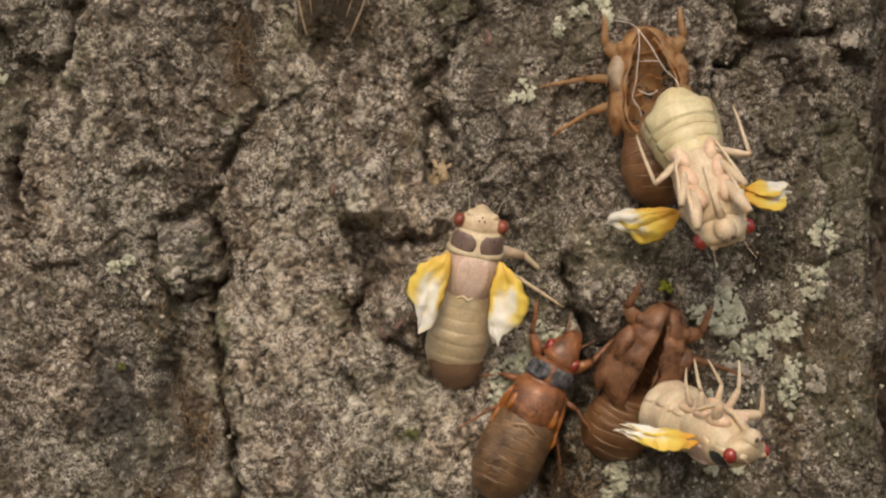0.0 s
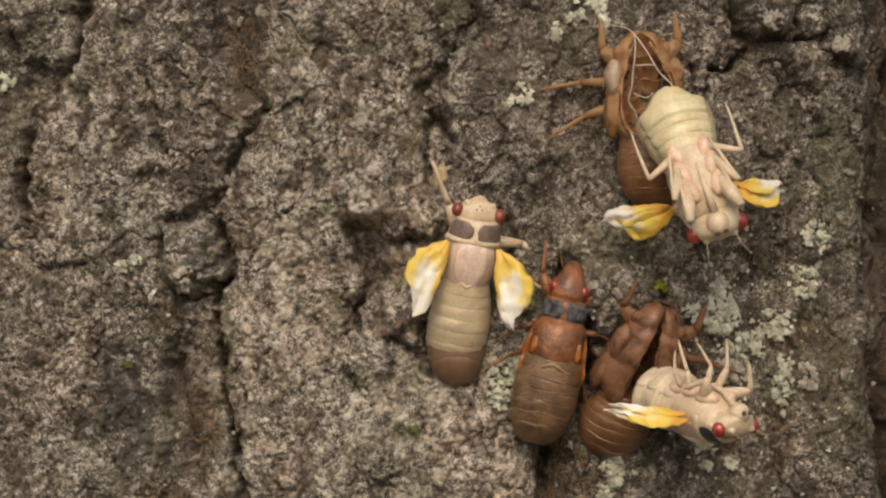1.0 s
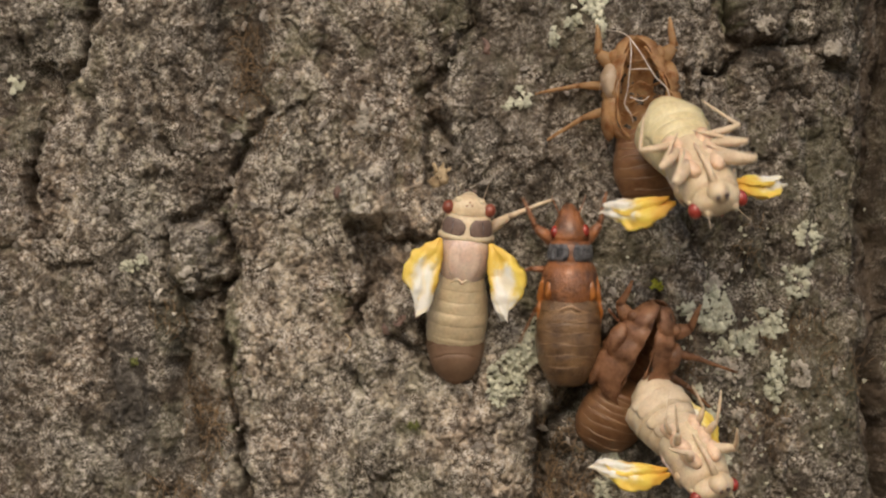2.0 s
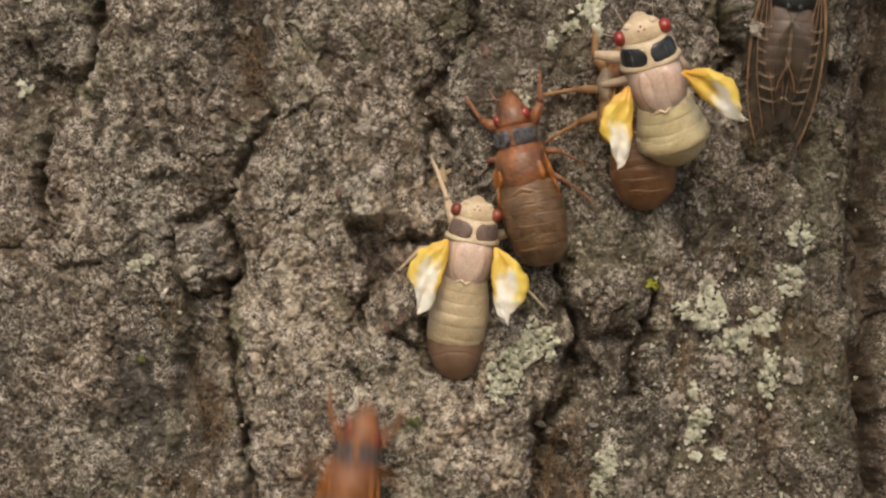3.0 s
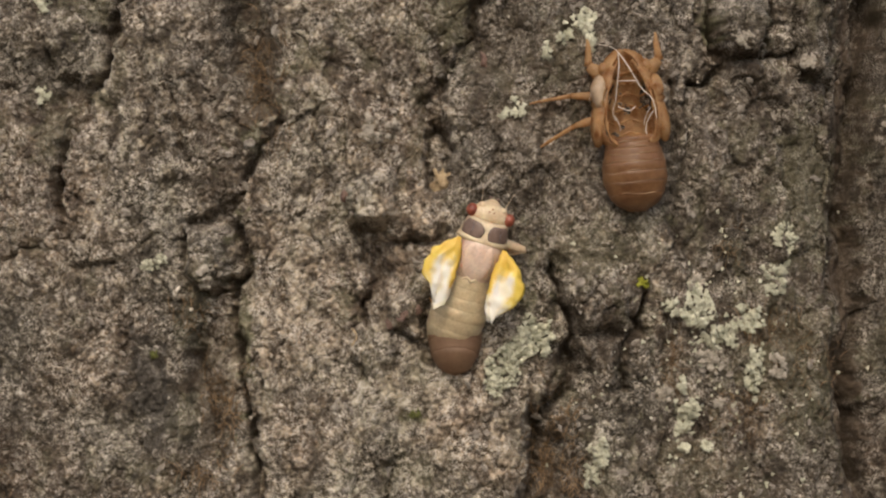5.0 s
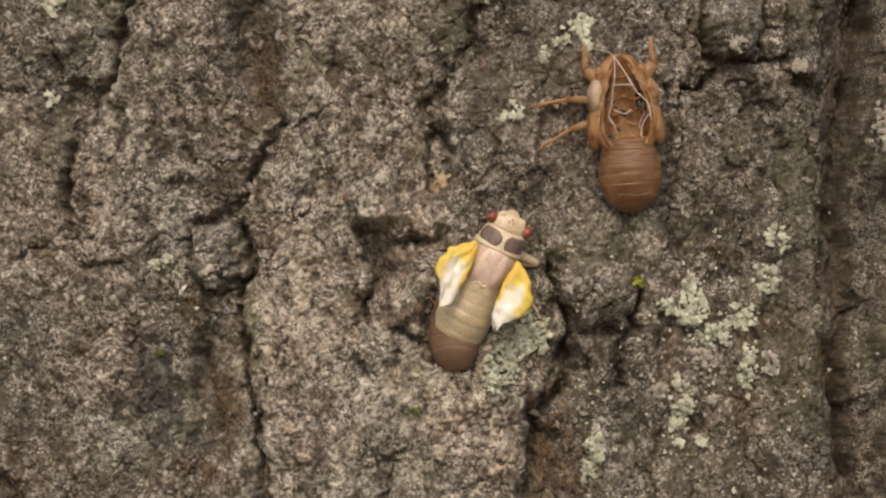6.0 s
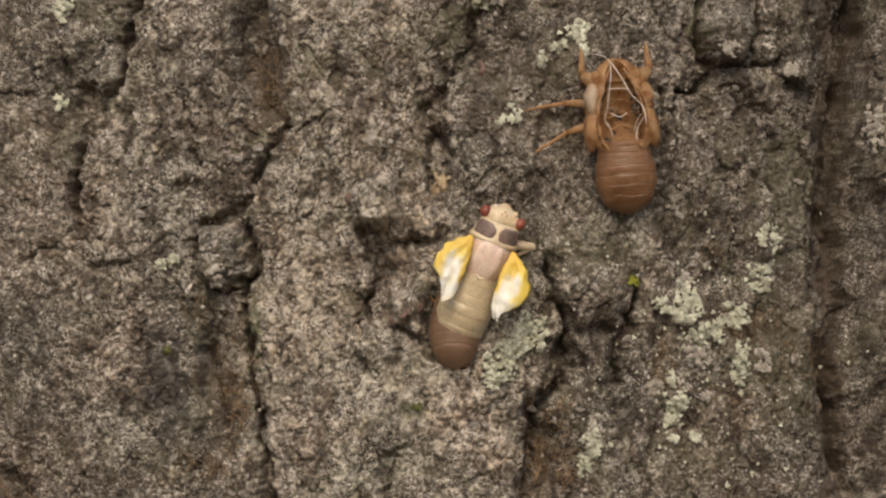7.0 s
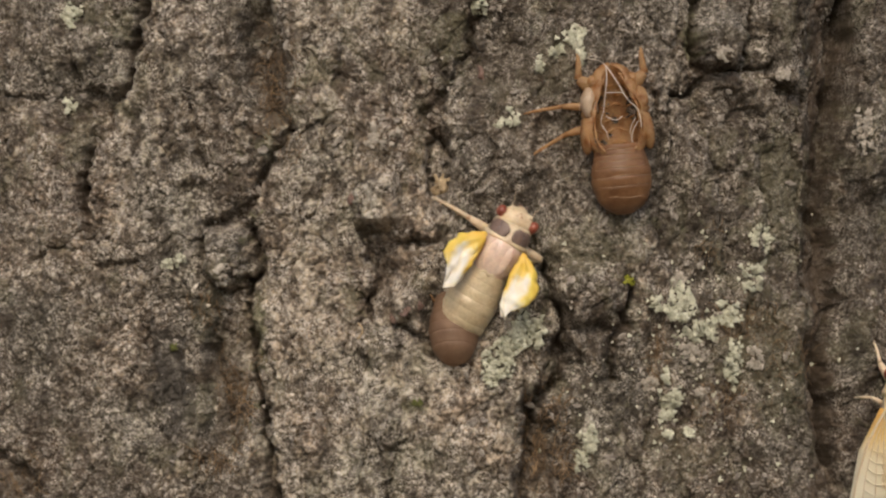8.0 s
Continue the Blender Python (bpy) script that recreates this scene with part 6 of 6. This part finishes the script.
    for kind, az in (("fore", 152), ("mid", 150), ("hind", 155)):
        first = HUNG[kind][1]
        limb_rows(legs_b[kind, 1], b[kind], 1, [(0, first[0], first[1]), (1.7, first[0], first[1]), (2.6, az, -16), (3.6, az, -16), (3.9, az - 20, -4), (8, az - 20, -4)])

    # the lower cicada and its skin lose their hold and drop
    fall = ((2.0, 0), (2.1, -14), (2.2, -55), (2.4, -200), (2.7, -700))
    at_rest = lying(-40, 100, 200, 7)
    walk(soft_c, [(t, stance(u, v, SEAT_C + 4.5, head, back)) for t, u, v, head, back in (
        (0.0, 29.9, -22.0, (0.58, -0.26, 0.77), (0.0, -1, -0.1)), (0.5, 29.9, -21.4, (0.57, -0.24, 0.78), (0.0, -1, -0.1)), (1.0, 29.7, -20.6, (0.55, -0.18, 0.81), (0.0, -1, -0.1)),
        (1.3, 29.7, -20.7, (0.50, -0.30, 0.81), (0.0, -1, -0.2)), (1.5, 29.5, -20.5, (0.50, -0.16, 0.84), (0.05, -1, -0.1)), (1.6, 29.2, -21.0, (0.46, -0.42, 0.78), (0.05, -1, -0.3)), (1.7, 30.1, -21.1, (0.46, -0.62, 0.64), (0.05, -0.9, -0.6)))]
         + [(t, stance(30.1, -21.1, SEAT_C + 4.5 + i * 4, (0.46, -0.66, 0.60), (0.05, -0.9, -0.6)) if i == 0 else Matrix.Translation((0, -0.004 * i, dv * MM)) @ stance(30.1, -21.1, SEAT_C + 4.5, (0.46, -0.66, 0.60), (0.05, -0.9, -0.6))) for i, (t, dv) in enumerate(fall)]
         + [(2.9, at_rest), (8.0, at_rest)])
    skin_pose = stance(26.9, -19.7, SEAT_C - 0.5, facing(-22, 0.40), (0, -0.4, 1))
    skin_rest = lying(-75, 60, 300, 3)
    walk(skin_c, [(0.0, skin_pose)] + [(t, Matrix.Translation((0, -0.004 * i, dv * MM)) @ skin_pose) for i, (t, dv) in enumerate(fall)] + [(2.9, skin_rest), (8.0, skin_rest)])
    limb_rows(legs_c["fore", -1], b["fore"], -1, [(0, 40, -62), (0.7, 52, -74), (1.0, 38, -58), (1.5, 52, -80), (1.7, 40, -60), (8, 40, -60)])
    limb_rows(legs_c["fore", 1], b["fore"], 1, [(0, 58, -8), (0.5, 52, -18), (1.0, 58, -8), (1.4, 66, -2), (1.7, 62, -6), (8, 62, -6)])
    limb_rows(legs_c["mid", -1], b["mid"], -1, [(0, 96, -78), (0.5, 88, -84), (1.0, 98, -74), (1.5, 90, -84), (8, 90, -84)])

    # the climbing nymphs
    walk(nymph_d, [(t, crawl(u, v, turn, tilt)) for t, u, v, turn, tilt in (
        (0.0, 11.8, -24.8, -26, 0), (0.5, 14.5, -20.6, -18, 0), (1.0, 15.9, -16.6, -13, 0), (1.5, 18.2, -15.5, -8, 0), (1.7, 18.3, -13.5, -6, 0), (2.2, 19.0, -5.0, 2, 0), (2.8, 19.0, 4.6, 7, 0), (3.0, 14.2, 9.6, 12, -0.3), (3.1, 13.8, 10.2, 11, -0.3), (3.2, 14.0, 12.0, 11, -0.4),
        (3.3, 11.6, 15.6, 2, -0.7), (3.4, 11.0, 22.6, -8, -1.0), (3.5, 13.2, 25.6, -10, -1.1), (3.6, 12.4, 32.7, -13, -0.8), (3.7, 16.4, 38.1, -20, -0.1), (3.8, 21.8, 43.5, -25, 0), (4.0, 24.6, 62.4, -15, 0), (4.6, 26.7, 102.9, -5, 0), (8.0, 28.9, 150.6, 0, 0))])
    at = {"fore": (2.7, 9.4, 3.0), "mid": (3.2, 5.2, 2.4), "hind": (3.4, 2.0, 2.4)}
    stepping(legs_d, at, 0.0, 4.2, 0.14)
    for thing, rows in ((nymph_d, ((0, -14), (0.5, -4), (1.0, 0), (3.2, 4), (3.3, -18), (3.4, -45), (3.6, -50), (3.8, -10), (8, 0))), (nymph_e, ((0, 0), (2.9, 0), (3.0, -12), (3.2, -8), (3.4, 0), (8, 0)))):
        head = [c for c in thing.children if c.name.startswith("head")][0]
        walk(head, [(t, mm_pose(0, 9.0, 0, 0, 0, turn) @ mm_pose(0, -8.8, 0)) for t, turn in rows])
    walk(nymph_e, [(t, crawl(u, v, turn)) for t, u, v, turn in (
        (0.0, -14.2, -135.1, 0), (2.6, -15.1, -104.8, 0), (2.8, -15.5, -74.5, 0), (2.9, -16.0, -57.2, 0), (3.0, -14.5, -38.7, -10), (3.1, -20.0, -14.3, 8), (3.2, -22.8, -2.5, 8), (3.3, -20.1, 17.6, -9), (3.4, -15.7, 37.5, -1), (3.5, -15.1, 54.7, 0), (3.8, -14.5, 101.1, 0), (8.0, -16.0, 199.5, 0))])
    stepping(legs_e, at, 2.6, 3.8, 0.1)

    # full-grown cicadas that dash past
    walk(winged_g, [(t, crawl(u, v, turn)) for t, u, v, turn in ((0.0, 62.1, -152.5, -10), (2.7, 60.3, -109.1, -10), (2.8, 57.7, -61.5, -10), (2.867, 54.5, 1.8, -11), (2.9, 54.1, 4.6, -11), (2.934, 53.9, 7.9, -10), (2.967, 53.1, 32.3, -7), (3.0, 52.9, 35.8, -6), (3.034, 52.8, 40.1, -5), (3.1, 52.9, 75.1, 0), (3.4, 52.9, 151.9, 0), (8.0, 52.9, 204.2, 0))])
    walk(winged_i, [(t, crawl(u, v, turn)) for t, u, v, turn in ((0.0, 43.6, -174.0, -20), (6.1, 43.6, -136.6, -20), (6.2, 45.0, -69.2, -20), (6.267, 46.9, -23.4, -20), (6.3, 47.6, -19.1, -20), (6.334, 48.3, -14.0, -19), (6.367, 53.9, 29.2, -10), (6.4, 54.4, 33.5, -8), (6.434, 54.7, 38.6, -7), (6.5, 56.2, 81.2, -4), (6.9, 56.2, 164.1, 0), (8.0, 56.2, 183.0, 0))])
    walk(winged_h, [(t, crawl(u, v, turn)) for t, u, v, turn in ((0.0, -119.1, -42.6, 0), (5.4, -111.6, -24.0, -20), (5.6, -103.3, 13.1, -25), (5.7, -83.8, 32.5, -20), (5.767, -66.2, 37.4, -8), (5.8, -65.4, 39.0, -6), (5.834, -65.2, 41.4, -5), (5.9, -71.9, 85.6, 0), (6.3, -72.9, 161.8, 0), (8.0, -72.9, 189.7, 0))])
    walk(winged_j, [(t, crawl(u, v, turn)) for t, u, v, turn in ((0.0, -14.7, 51.1, -5), (0.034, -14.5, 53.6, -5), (0.1, -13.4, 70.5, -5), (0.5, -11.9, 135.5, 0), (8.0, -11.9, 176.7, 0))])
    walk(winged_k, [(t, crawl(u, v, turn)) for t, u, v, turn in ((0.0, 148.2, -103.5, 30), (7.8, 128.6, -83.9, 30), (7.9, 95.4, -47.7, 14), (7.967, 79.0, -33.4, -8), (8.0, 78.5, -32.7, -9))])


motions()
